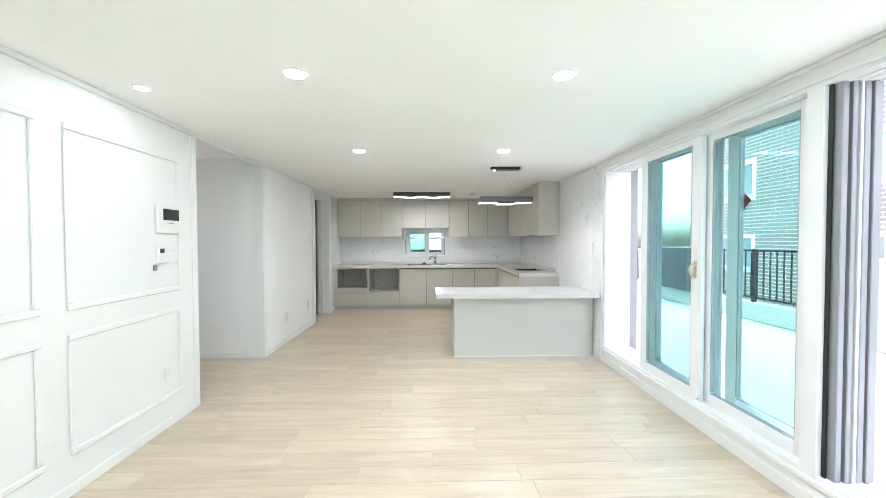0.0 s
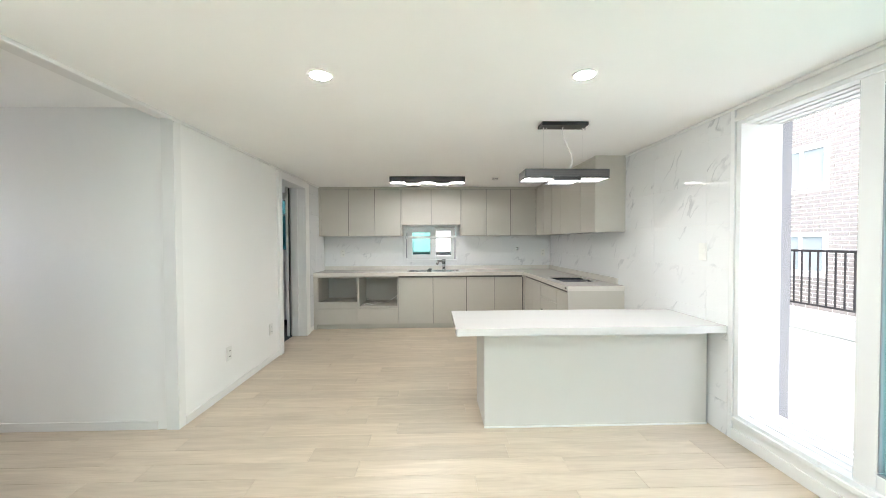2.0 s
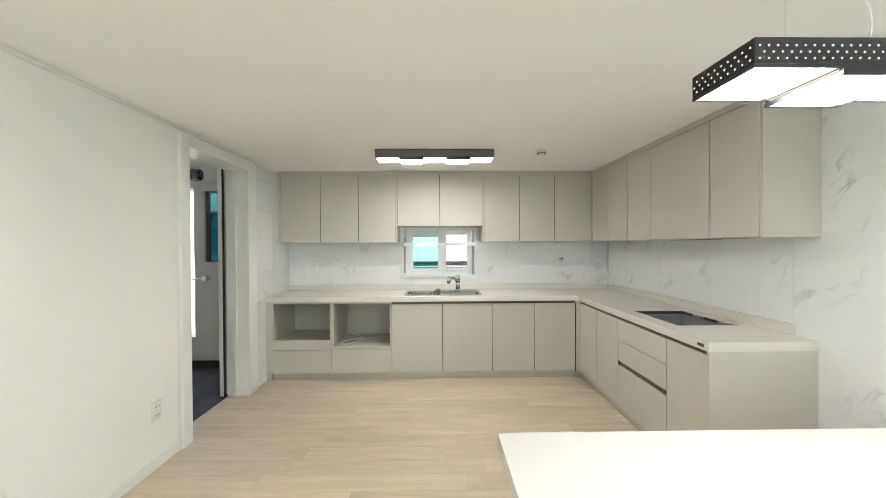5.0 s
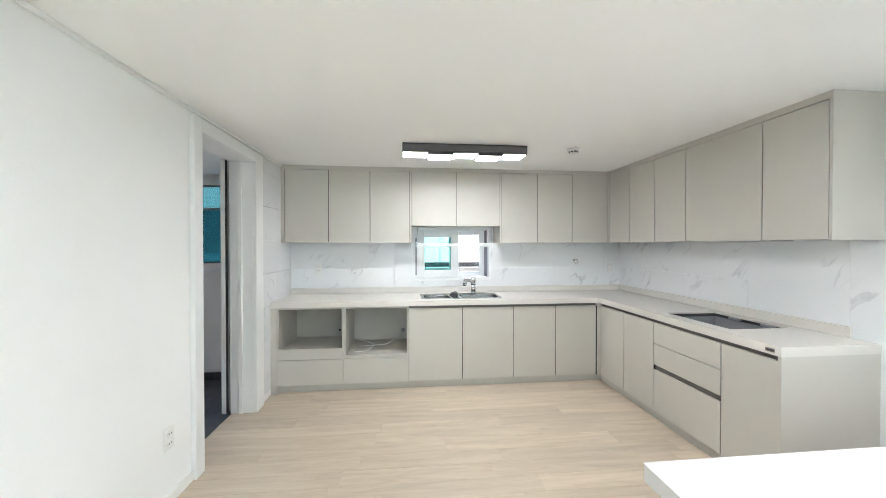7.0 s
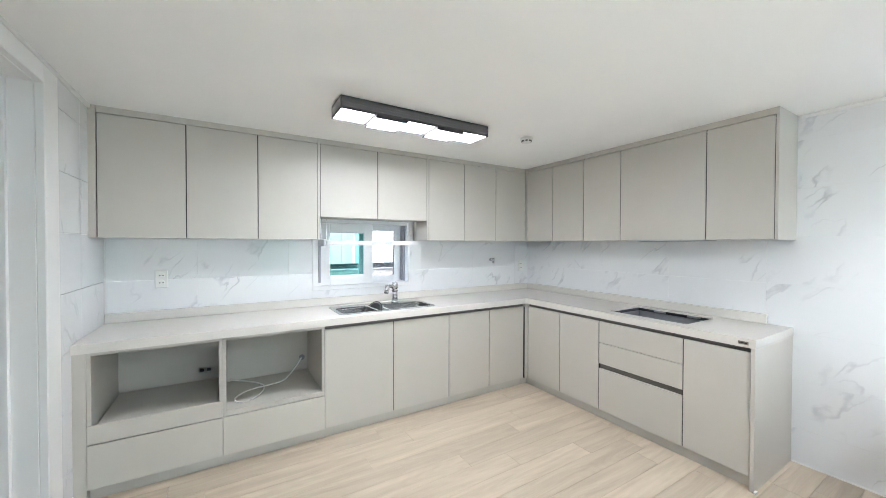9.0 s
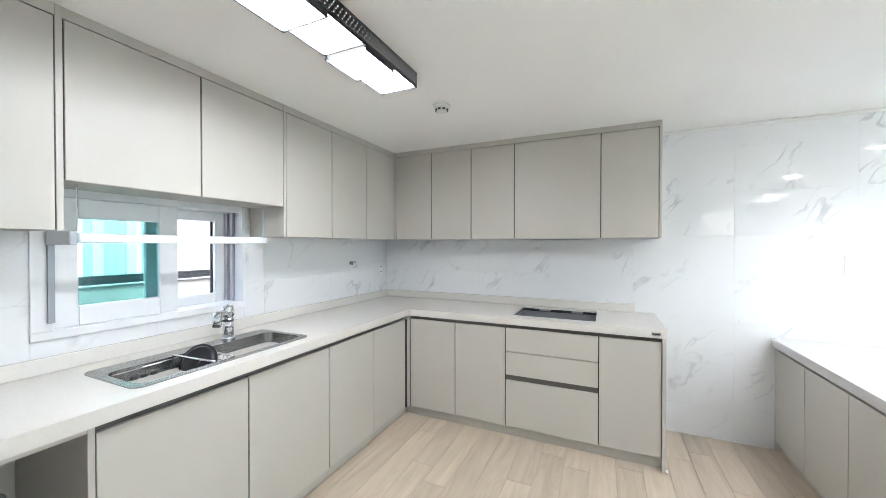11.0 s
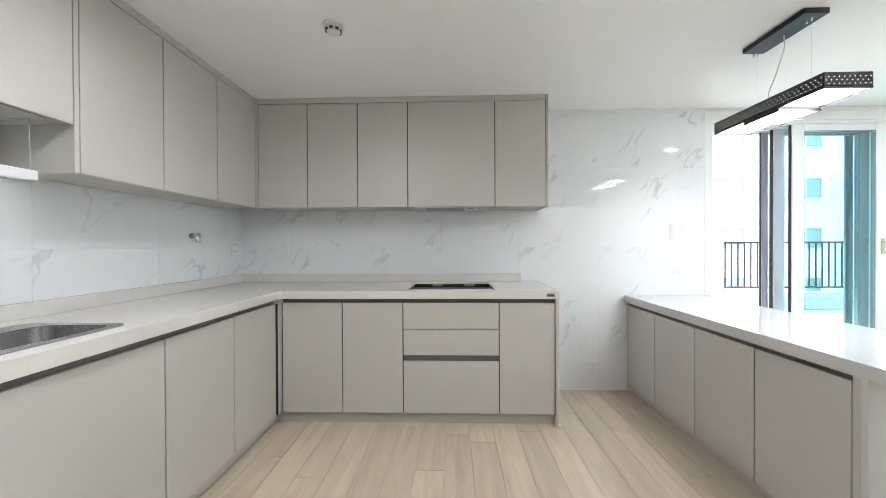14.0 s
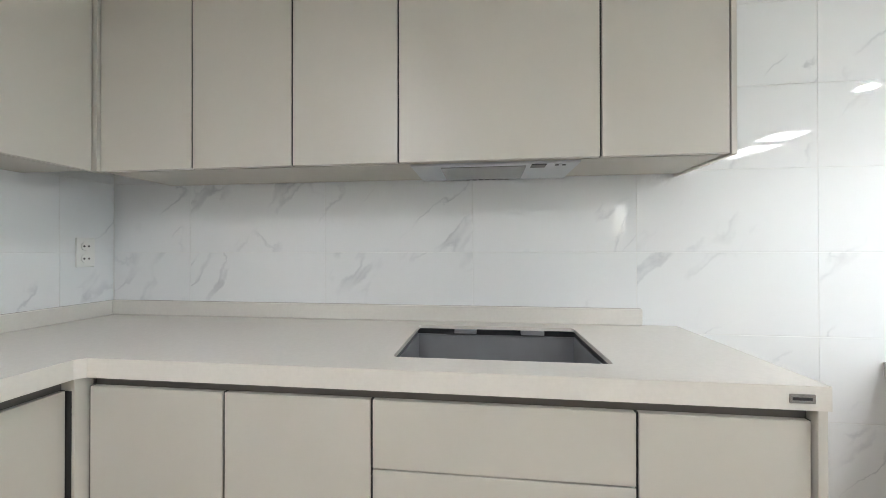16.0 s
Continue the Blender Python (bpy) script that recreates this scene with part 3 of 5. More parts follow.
t = thing("pipe_valve", (-2.78, YB, 0.95), "chrome pipe elbow on the utility room wall", "valve")
part("pipe", path_tube(bmesh.new(), arc([(-2.86, YB - 0.02, 0.97), (-2.74, YB - 0.05, 0.98), (-2.68, YB - 0.05, 0.985)]), 0.012), CHROME, t, smooth=True)
part("flange", tube(bmesh.new(), (-2.67, YB - 0.06, 0.985), (-2.65, YB, 0.985), 0.03), CHROME, t)
t = thing("flexible_duct", (-2.42, 6.92, 2.035), "silver flexible duct under the utility ceiling", "duct")
bm = bmesh.new()
for k in range(12):
    tube(bm, (-2.27 - k * 0.025, 6.92, 2.035), (-2.283 - k * 0.025, 6.92, 2.035), 0.052, 0.057, 14, False)
    tube(bm, (-2.283 - k * 0.025, 6.92, 2.035), (-2.295 - k * 0.025, 6.92, 2.035), 0.057, 0.052, 14, False)
part("hose", bm, STEEL, t, smooth=True)

# ---- kitchen cabinets ----
FB, FR = 7.041, 1.42      # door faces, back run and right run
ZK, ZD0, ZD1, ZS = 0.072, 0.076, 0.760, 0.788
ZT = 0.838                 # worktop
UB, UR = 7.321, 1.68      # upper door faces
ZU0, ZU1, ZW = 1.386, 2.106, 1.559
REC = 0.02


def along(run, a0, a1, d0, d1, z0, z1):
    """Box limits for a run: the back run goes along x, the right run along y; d is depth behind the door face."""
    if run == "back":
        return a0, a1, FB + d0, FB + d1, z0, z1
    if run == "right":
        return FR + d0, FR + d1, a0, a1, z0, z1
    if run == "upback":
        return a0, a1, UB + d0, UB + d1, z0, z1
    if run == "upright":
        return UR + d0, UR + d1, a0, a1, z0, z1
    return a0, a1, 4.615 - d1, 4.615 - d0, z0, z1   # island, facing the kitchen


def mid(run, a0, a1, z):
    x0, x1, y0, y1, _, _ = along(run, a0, a1, 0, 0.3, 0, 1)
    return ((x0 + x1) / 2, (y0 + y1) / 2, z)


def seal_and_gap_shade(t, run, a0, a1, z0, z1):
    """Black backing behind a front, with a lip in the joint on both sides, painting the gap's shade."""
    bm = box(bmesh.new(), *along(run, a0, a1, REC, REC + 0.003, z0, z1))
    for b0, b1 in ((a0, a0 + 0.0028), (a1 - 0.0028, a1)):
        box(bm, *along(run, b0, b1, 0.005, REC, z0, z1))
    part("seal_and_gap_shade", bm, SEAL_SHADE, t, "black strip painting the shade in the door joints")


def base_unit(run, a0, a1, fronts, depth=0.55, ztop=ZS, label="greige handleless base cabinet, door closed"):
    """fronts: heights (z0, z1) of the doors or drawer fronts."""
    t = thing("base_cabinet", mid(run, a0, a1, 0), label, "cabinet", "kitchen base cabinets")
    bpart("body", t, CARCASS, *along(run, a0 + 0.0005, a1 - 0.0005, REC + 0.012, depth, ZK, ztop - 0.001), bevel=0)
    bpart("channel", t, GAP, *along(run, a0, a1, REC - 0.004, REC, ZS - 0.05, ZS - 0.002), bevel=0, label="recessed dark grip channel")
    bpart("plinth", t, CARCASS, *along(run, a0, a1, 0.035, 0.055, 0, ZK), bevel=0)
    seal_and_gap_shade(t, run, a0, a1, ZD0 + 0.002, ZD1)
    for z0, z1 in fronts:
        bpart("drawer_front" if len(fronts) > 1 else "door", t, GREIGE, *along(run, a0 + 0.0031, a1 - 0.0031, 0, REC - 0.004, z0, z1), bevel=0.0012)
    if len(fronts) > 1:
        bpart("channel", t, GAP, *along(run, a0, a1, REC - 0.004, REC, 0.396, 0.438), bevel=0, label="recessed dark grip channel")
    return t


def niche_unit(a0, a1, ledge):
    """An open appliance niche over a drawer; one has a pull-out shelf with a raised front."""
    t = thing("appliance_cabinet", mid("back", a0, a1, 0), "greige base cabinet with an open appliance niche over a drawer", "cabinet", "kitchen base cabinets")
    zs = 0.32 if not ledge else 0.316
    for z in ((0.309, zs + 0.018),):
        bpart("shelf", t, CARCASS, *along("back", a0 + 0.018, a1 - 0.018, 0.0, 0.53, *z), bevel=0.001)
    bpart("side", t, CARCASS, *along("back", a0, a0 + 0.018, 0, 0.53, ZK, ZS), bevel=0.001)
    bpart("side", t, CARCASS, *along("back", a1 - 0.018, a1, 0, 0.53, ZK, ZS), bevel=0.001)
    bpart("back_panel", t, CARCASS, *along("back", a0, a1, 0.53, 0.545, ZK, ZS), bevel=0)
    bpart("top_rail", t, CARCASS, *along("back", a0 + 0.018, a1 - 0.018, 0, 0.02, ZS - 0.02, ZS), bevel=0.001)
    bpart("plinth", t, CARCASS, *along("back", a0, a1, 0.035, 0.055, 0, ZK), bevel=0)
    if ledge:
        bpart("pull_out_front", t, GREIGE, *along("back", a0 + 0.002, a1 - 0.002, -0.012, 0.004, 0.311, 0.408), bevel=0.0012)
        bpart("pull_out_shelf", t, CARCASS, *along("back", a0 + 0.03, a1 - 0.03, 0.006, 0.5, 0.375, 0.393), bevel=0.001)
    bpart("drawer_front", t, GREIGE, *along("back", a0 + 0.002, a1 - 0.002, -0.012, 0.004, ZD0, 0.306), bevel=0.0012)
    return t


bpart("filler", thing("filler_panel", (-1.69, FB, 0), "greige filler strip beside the wall", "panel"), GREIGE, -1.718, -1.664, FB, FB + 0.05, 0, ZS, 0.001)
niche_unit(-1.663, -1.065, True)
niche_unit(-1.065, -0.467, False)
for a0, a1 in ((-0.467, 0.046), (0.046, 0.545), (0.545, 0.971), (0.971, 1.388)):
    base_unit("back", a0, a1, [(ZD0, ZD1)])
for a0, a1 in ((6.637, 7.017), (6.257, 6.637)):
    base_unit("right", a0, a1, [(ZD0, ZD1)])
base_unit("right", 5.661, 6.257, [(ZD0, 0.398), (0.436, 0.595), (0.599, ZD1)], ztop=0.60, label="greige drawer unit with three fronts under the cooktop cut-out")
base_unit("right", 5.319, 5.661, [(ZD0, ZD1)])
t = thing("corner_post", (1.41, 7.05, 0), "greige corner post between the cabinet runs", "panel")
bpart("post", t, GREIGE, 1.391, 1.435, 7.022, 7.08, ZK, ZS, 0.001)
# black strips put into the post's recesses as painted shade
bpart("joint_shade", t, SEAL_SHADE, 1.3885, 1.3905, 7.03, 7.07, ZK, ZS - 0.03, 0, "dark joint")
bpart("joint_shade", t, SEAL_SHADE, 1.425, 1.45, 7.0178, 7.0214, ZK, ZS - 0.03, 0, "dark joint")
bpart("plinth", t, CARCASS, 1.38, 1.475, 7.074, 7.094, 0, ZK, 0)
bpart("plinth", t, CARCASS, 1.455, 1.475, 7.01, 7.074, 0, ZK, 0)
t = thing("end_panel", (1.7, 5.317, 0), "greige end panel of the base cabinets, standing on the floor", "panel")
bpart("panel", t, GREIGE, 1.41, XR - 0.012, 5.299, 5.318, 0, ZS, 0.001)


def rounded_rect(x0, x1, y0, y1, r, seg=4):
    pts = []
    for cx, cy, a in ((x1 - r, y1 - r, 0), (x0 + r, y1 - r, 90), (x0 + r, y0 + r, 180), (x1 - r, y0 + r, 270)):
        for k in range(seg + 1):
            q = radians(a + 90 * k / seg)
            pts.append((cx + r * math.cos(q), cy + r * math.sin(q)))
    return pts


def slab(bm, outline, holes, z0, z1):
    """A flat slab with an outline and cut-outs."""
    edges, loops = [], []
    for loop in [outline] + holes:
        vs = [bm.verts.new((x, y, z1)) for x, y in loop]
        loops.append(vs)
        edges += [bm.edges.new((a, b)) for a, b in zip(vs, vs[1:] + vs[:1])]
    res = bmesh.ops.triangle_fill(bm, use_beauty=True, use_dissolve=False, edges=edges)
    top = [f for f in res["geom"] if isinstance(f, bmesh.types.BMFace)]
    ext = bmesh.ops.extrude_face_region(bm, geom=top)
    bmesh.ops.translate(bm, verts=[v for v in ext["geom"] if isinstance(v, bmesh.types.BMVert)], vec=(0, 0, z0 - z1))
    return bm


SINK = (-0.345, 0.455, 7.092, 7.470)
HOB = (1.505, 1.905, 5.68, 6.228)
t = thing("worktop", (0.5, 7.3, ZS), "cream solid-surface L-shaped kitchen worktop with sink and cooktop cut-outs", "worktop")
ow = [(-1.715, 7.022), (1.388, 7.022), (1.405, 7.005), (1.405, 5.296), (XR - 0.011, 5.296), (XR - 0.011, YB - 0.011), (-1.715, YB - 0.011)]
part("top", slab(bmesh.new(), ow, [rounded_rect(SINK[0] + 0.012, SINK[1] - 0.012, SINK[2] + 0.012, SINK[3] - 0.012, 0.03), rounded_rect(*HOB, 0.012)], ZT - 0.012, ZT), STONE, t)
part("front_edge", slab(bmesh.new(), ow, [[(-1.69, 7.05), (1.40, 7.05), (1.435, 7.03), (1.435, 5.325), (1.96, 5.325), (1.96, 7.58), (-1.69, 7.58)]], ZS, ZT - 0.012), STONE, t)
bpart("upstand", t, STONE, -1.715, 1.969, YB - 0.031, YB - 0.011, ZT, ZT + 0.062, 0.003)
bpart("upstand", t, STONE, 1.969, XR - 0.011, 5.42, YB - 0.011, ZT, ZT + 0.062, 0.003)
bd = bpart("maker_badge", t, STEEL, 1.4025, 1.405, 5.328, 5.375, 0.803, 0.821, 0, "small metal badge on the edge")
bpart("mark", bd, DARK, 1.402, 1.4025, 5.334, 5.370, 0.809, 0.815, 0)

t = thing("cooktop_well", (1.73, 5.96, 0.6), "empty dark cut-out well for a cooktop", "cut-out")
x0, x1, y0, y1 = HOB
for b in ((x0 - 0.03, x1 + 0.035, y0 - 0.02, y1 + 0.02, 0.602, 0.62), (x0 - 0.03, x0 - 0.012, y0 - 0.02, y1 + 0.02, 0.621, 0.80), (x1 + 0.02, x1 + 0.035, y0 - 0.02, y1 + 0.02, 0.621, 0.80),
          (x0 - 0.011, x1 + 0.019, y0 - 0.02, y0 - 0.008, 0.621, 0.80), (x0 - 0.011, x1 + 0.019, y1 + 0.008, y1 + 0.02, 0.621, 0.80)):
    bpart("liner_panel", t, BASIN, *b, bevel=0)
# dark bands added for the shadow along the top of the well
for b in ((x0 - 0.03, x0 - 0.016, y0 - 0.02, y1 + 0.02), (x1 + 0.024, x1 + 0.035, y0 - 0.02, y1 + 0.02), (x0 - 0.015, x1 + 0.023, y0 - 0.02, y0 - 0.012), (x0 - 0.015, x1 + 0.023, y1 + 0.012, y1 + 0.02)):
    bpart("shade_band", t, RIM_SHADE, *b, 0.801, ZT - 0.0125, bevel=0, label="dark band painting the shade under the worktop")
for yy in (5.78, 6.02):
    bpart("bracket", t, GREYL, x1 - 0.006, x1 + 0.022, yy, yy + 0.08, ZT - 0.028, ZT - 0.0125, 0.001)

# sink
t = thing("kitchen_sink", (0.07, 7.32, 0.66), "brushed stainless-steel sink set into the worktop, with drainer", "sink")
x0, x1, y0, y1 = SINK


def bowl(bm, x0, x1, y0, y1, ztop, zbot, r):
    a = [bm.verts.new((x, y, ztop)) for x, y in rounded_rect(x0, x1, y0, y1, r)]
    b = [bm.verts.new((x, y, zbot + 0.03)) for x, y in rounded_rect(x0 + 0.006, x1 - 0.006, y0 + 0.006, y1 - 0.006, r)]
    c = [bm.verts.new((x, y, zbot)) for x, y in rounded_rect(x0 + 0.035, x1 - 0.035, y0 + 0.035, y1 - 0.035, r)]
    for p, q in ((a, b), (b, c)):
        for k in range(len(p)):
            bm.faces.new((p[k], p[(k + 1) % len(p)], q[(k + 1) % len(p)], q[k]))
    bm.faces.new(c)


BOWL = (x0 + 0.03, x1 - 0.03, y0 + 0.03, y1 - 0.095)
part("rim", slab(bmesh.new(), rounded_rect(x0, x1, y0, y1, 0.04), [rounded_rect(*BOWL, 0.045)], ZT, ZT + 0.004), STEEL, t)
bm = bmesh.new()
bowl(bm, *BOWL, ZT + 0.003, 0.66, 0.045)
part("basin", bm, STEEL, t, smooth=True)
part("drain", tube(bmesh.new(), (0.2, 7.24, 0.661), (0.2, 7.24, 0.667), 0.055, 0.05, 24), CHROME, t)
for x in (0.035, -0.05):
    part("divider_wire", path_tube(bmesh.new(), [(x, BOWL[2] - 0.004, ZT + 0.008), (x - 0.02, BOWL[3] + 0.004, ZT + 0.008)], 0.0045), CHROME, t, smooth=True)
bm = bmesh.new()
XB0, XB1 = BOWL[0] + 0.012, 0.055
for k in range(9):
    y = BOWL[2] + 0.014 + k * (BOWL[3] - BOWL[2] - 0.028) / 8
    path_tube(bm, [(XB0, y, 0.828), (XB0 + 0.012, y, 0.775), (XB1 - 0.01, y, 0.775), (XB1, y, 0.838)], 0.0024, 6)
for x, z in ((XB0 + 0.012, 0.772), (-0.20, 0.772), (-0.08, 0.772), (XB1 - 0.01, 0.772), (XB0, 0.828), (XB1, 0.838), (XB1 - 0.004, 0.808)):
    path_tube(bm, [(x, BOWL[2] + 0.01, z), (x, BOWL[3] - 0.01, z)], 0.0028, 6)
for y in (BOWL[2] + 0.01, BOWL[3] - 0.01):
    path_tube(bm, [(XB0, y, 0.828), (XB1, y, 0.838)], 0.003, 6)
for k in range(3):
    bpart("overflow_slot", t, DARK, -0.225 + k * 0.035, -0.207 + k * 0.035, BOWL[3] - 0.0085, BOWL[3] - 0.0055, 0.775, 0.80, 0.0008, "dark overflow slot")
tb = thing("drainer_basket", (-0.15, 7.27, 0.75), "stainless wire drainer basket in the sink", "basket")
part("wires", bm, CHROME, tb, smooth=True)
tl = thing("sink_lid", (-0.02, 7.3, 0.77), "round black sink lid leaning on the basket", "lid")
bm = bmesh.new()
tube(bm, (0, 0, 0), (0, 0, 0.008), 0.078, 0.078, 36)
tube(bm, (0, 0, 0.008), (0, 0, 0.016), 0.070, 0.06, 36)
tube(bm, (0, 0, 0.016), (0, 0, 0.034), 0.014, 0.018, 20)
bmesh.ops.transform(bm, verts=bm.verts[:], matrix=pose(-0.02, 7.275, 0.815, 58, 0, -62))
part("disc", bm, DARK, tl, smooth=True)

# mixer tap
t = thing("mixer_tap", (0.222, 7.43, ZT), "chrome single-lever kitchen mixer tap with pull-out spout", "tap")
fx, fy = 0.222, 7.43
part("base", tube(bmesh.new(), (fx, fy, ZT + 0.004), (fx, fy, ZT + 0.02), 0.033, 0.028, 24), CHROME, t, smooth=True)
part("body", tube(bmesh.new(), (fx, fy, ZT + 0.02), (fx, fy, ZT + 0.13), 0.026, 0.025, 24), CHROME, t, smooth=True)
part("collar", tube(bmesh.new(), (fx, fy, ZT + 0.100), (fx, fy, ZT + 0.110), 0.0275, 0.0275, 24), DARK, t, smooth=True)
part("lever", tube(bmesh.new(), (fx, fy, ZT + 0.131), (fx, fy, ZT + 0.178), 0.030, 0.024, 24), CHROME, t, smooth=True)
part("lever_arm", tube(bmesh.new(), (fx + 0.01, fy, ZT + 0.155), (fx + 0.03, fy + 0.05, ZT + 0.175), 0.006, 0.005, 12), CHROME, t, smooth=True)
sp = part("spout", path_tube(bmesh.new(), arc([(fx, fy, ZT + 0.112), (fx - 0.045, fy - 0.03, ZT + 0.148), (fx - 0.095, fy - 0.06, ZT + 0.15)]), 0.0165, 16), CHROME, t, smooth=True)
part("spray_head", tube(bmesh.new(), (fx - 0.088, fy - 0.056, ZT + 0.162), (fx - 0.108, fy - 0.07, ZT + 0.102), 0.023, 0.02, 22), CHROME, sp, smooth=True)
part("spray_ring", tube(bmesh.new(), (fx - 0.1075, fy - 0.0695, ZT + 0.103), (fx - 0.110, fy - 0.0715, ZT + 0.096), 0.0195, 0.018, 22), DARK, sp, "black rubber ring", smooth=True)


def upper_unit(run, a0, a1, z0, label="greige handleless wall cabinet, door closed"):
    t = thing("wall_cabinet", mid(run, a0, a1, z0), label, "cabinet", "kitchen wall cabinets")
    bpart("body", t, CARCASS, *along(run, a0, a1, REC + 0.012, 0.285, z0 + 0.002, TOP - 0.002), bevel=0)
    bpart("door", t, GREIGE, *along(run, a0 + 0.0031, a1 - 0.0031, 0, REC - 0.004, z0, ZU1), bevel=0.0012)
    seal_and_gap_shade(t, run, a0, a1, z0 + 0.003, ZU1 + 0.004)
    bpart("fascia", t, GREIGE, *along(run, a0, a1, 0.004, REC, ZU1 + 0.006, TOP), bevel=0)
    return t


t = thing("filler_panel", (-1.705, UB, ZU0), "greige filler strip beside the wall cabinets", "panel")
bpart("filler", t, GREIGE, XL, -1.684, UB, UB + 0.285, ZU0, TOP, 0.001)
for a0, a1 in ((-1.682, -1.260), (-1.260, -0.853), (-0.853, -0.454)):
    upper_unit("upback", a0, a1, ZU0)
for a0, a1 in ((-0.434, 0.024), (0.024, 0.484)):
    upper_unit("upback", a0, a1, ZW, "short greige wall cabinet above the kitchen window")
for a0, a1 in ((0.503, 0.887), (0.887, 1.272), (1.272, 1.671)):
    upper_unit("upback", a0, a1, ZU0)
t = thing("cabinet_side_panel", (-0.445, UB, ZU0), "greige side panel beside the window cabinets", "panel", "side panels")
bpart("panel", t, GREIGE, -0.454, -0.435, UB, UB + 0.285, ZU0, TOP, 0.001)
t = thing("cabinet_side_panel", (0.493, UB, ZU0), "greige side panel beside the window cabinets", "panel", "side panels")
bpart("panel", t, GREIGE, 0.485, 0.502, UB, UB + 0.285, ZU0, TOP, 0.001)
for a0, a1 in ((6.958, 7.306), (6.605, 6.958), (6.256, 6.605)):
    upper_unit("upright", a0, a1, ZU0)
t = thing("corner_filler", (1.69, 7.32, ZU0), "greige corner filler between the wall cabinet runs", "panel")
bpart("filler", t, GREIGE, 1.672, 1.70, 7.307, 7.345, ZU0, TOP, 0.001)
hood = upper_unit("upright", 5.654, 6.256, ZU0, "greige wall cabinet with a slim built-in cooker hood")
upper_unit("upright", 5.306, 5.654, ZU0)
t = thing("cabinet_end_panel", (1.84, 5.305, ZU0), "greige end panel of the wall cabinets", "panel")
bpart("panel", t, GREIGE, UR, XR - 0.012, 5.290, 5.305, ZU0 - 0.004, TOP, 0.001)
hb = bpart("hood_body", hood, ALU, UR + 0.035, UR + 0.28, 5.70, 6.225, ZU0 - 0.006, ZU0 + 0.002, 0.002, "pale grey hood underside")
part("filter", box(bmesh.new(), UR + 0.06, UR + 0.25, 5.86, 6.13, ZU0 - 0.0085, ZU0 - 0.006), STEEL, hb, "brushed steel filter")
part("switch_panel", box(bmesh.new(), UR + 0.045, UR + 0.085, 5.80, 5.845, ZU0 - 0.0085, ZU0 - 0.006), DARK, hb, "dark switch panel")
for k in range(7):
    part("vent_slot", box(bmesh.new(), UR + 0.262, UR + 0.272, 5.90 + k * 0.024, 5.915 + k * 0.024, ZU0 - 0.0075, ZU0 - 0.006), DARK, hb)
for k in range(2):
    part("button", tube(bmesh.new(), (UR + 0.06, 5.745 + k * 0.022, ZU0 - 0.009), (UR + 0.06, 5.745 + k * 0.022, ZU0 - 0.006), 0.006, None, 12), GREY, hb)

# island
IX0, IX1, IY0, IY1, IZ = 0.197, 1.987, 4.035, 4.638, 0.730
t = thing("island_worktop", (1.1, 4.34, 0.685), "glossy white solid-surface breakfast bar top", "worktop")
part("top", slab(bmesh.new(), rounded_rect(IX0, IX1, IY0, IY1, 0.008, 2), [], IZ - 0.012, IZ), ISLE, t)
part("front_edge", slab(bmesh.new(), rounded_rect(IX0, IX1, IY0, IY1, 0.008, 2), [[(IX0 + 0.04, IY0 + 0.04), (IX1 - 0.04, IY0 + 0.04), (IX1 - 0.04, IY1 - 0.04), (IX0 + 0.04, IY1 - 0.04)]], 0.682, IZ - 0.012), ISLE, t)
bpart("underlay", t, PALE, IX0 + 0.04, IX1 - 0.04, IY0 + 0.04, IY1 - 0.04, 0.683, IZ - 0.0125, 0)
t = thing("breakfast_bar", (1.2, 4.2, 0), "greige panelled base of the breakfast bar", "bar counter")
bpart("front_panel", t, PALE, 0.40, 1.972, 4.19, 4.21, 0.012, 0.682, 0.001)
bpart("end_panel", t, PALE, 0.40, 0.42, 4.21, 4.615, 0, 0.682, 0.001)
bpart("skirting", t, WHITE, 0.398, 1.972, 4.182, 4.19, 0, 0.012, 0.001, "thin white sealant line")
bpart("filler", t, GREIGE, 1.972, 1.988, 4.215, 4.615, 0, 0.682, 0.001)
bpart("filler", t, GREIGE, 0.42, 0.445, 4.55, 4.615, 0, 0.682, 0.001)
for a0, a1 in ((0.446, 0.832), (0.832, 1.220), (1.220, 1.610), (1.610, 1.971)):
    u = thing("island_cabinet", ((a0 + a1) / 2, 4.45, 0), "greige handleless cabinet under the breakfast bar", "cabinet", "island cabinets")
    bpart("body", u, CARCASS, *along("isle", a0 + 0.0005, a1 - 0.0005, REC + 0.012, 0.38, 0.06, 0.681), bevel=0)
    bpart("channel", u, GAP, *along("isle", a0, a1, REC - 0.004, REC, 0.645, 0.68), bevel=0, label="recessed dark grip channel")
    seal_and_gap_shade(u, "isle", a0, a1, 0.066, 0.654)
    bpart("plinth", u, CARCASS, *along("isle", a0, a1, 0.035, 0.055, 0, 0.06), bevel=0)
    bpart("door", u, GREIGE, *along("isle", a0 + 0.0031, a1 - 0.0031, 0, REC - 0.004, 0.063, 0.655), bevel=0.0012)

sbox("wall_sealant", WHITE, "thin white sealant line at the foot of the tiled wall", "trim", (XR - 0.018, XR - 0.0115, 4.64, 5.297, 0, 0.008), (1.402, 1.43, 5.287, 5.2985, 0, 0.012), bevel=0.001)

# ---- lamps ----


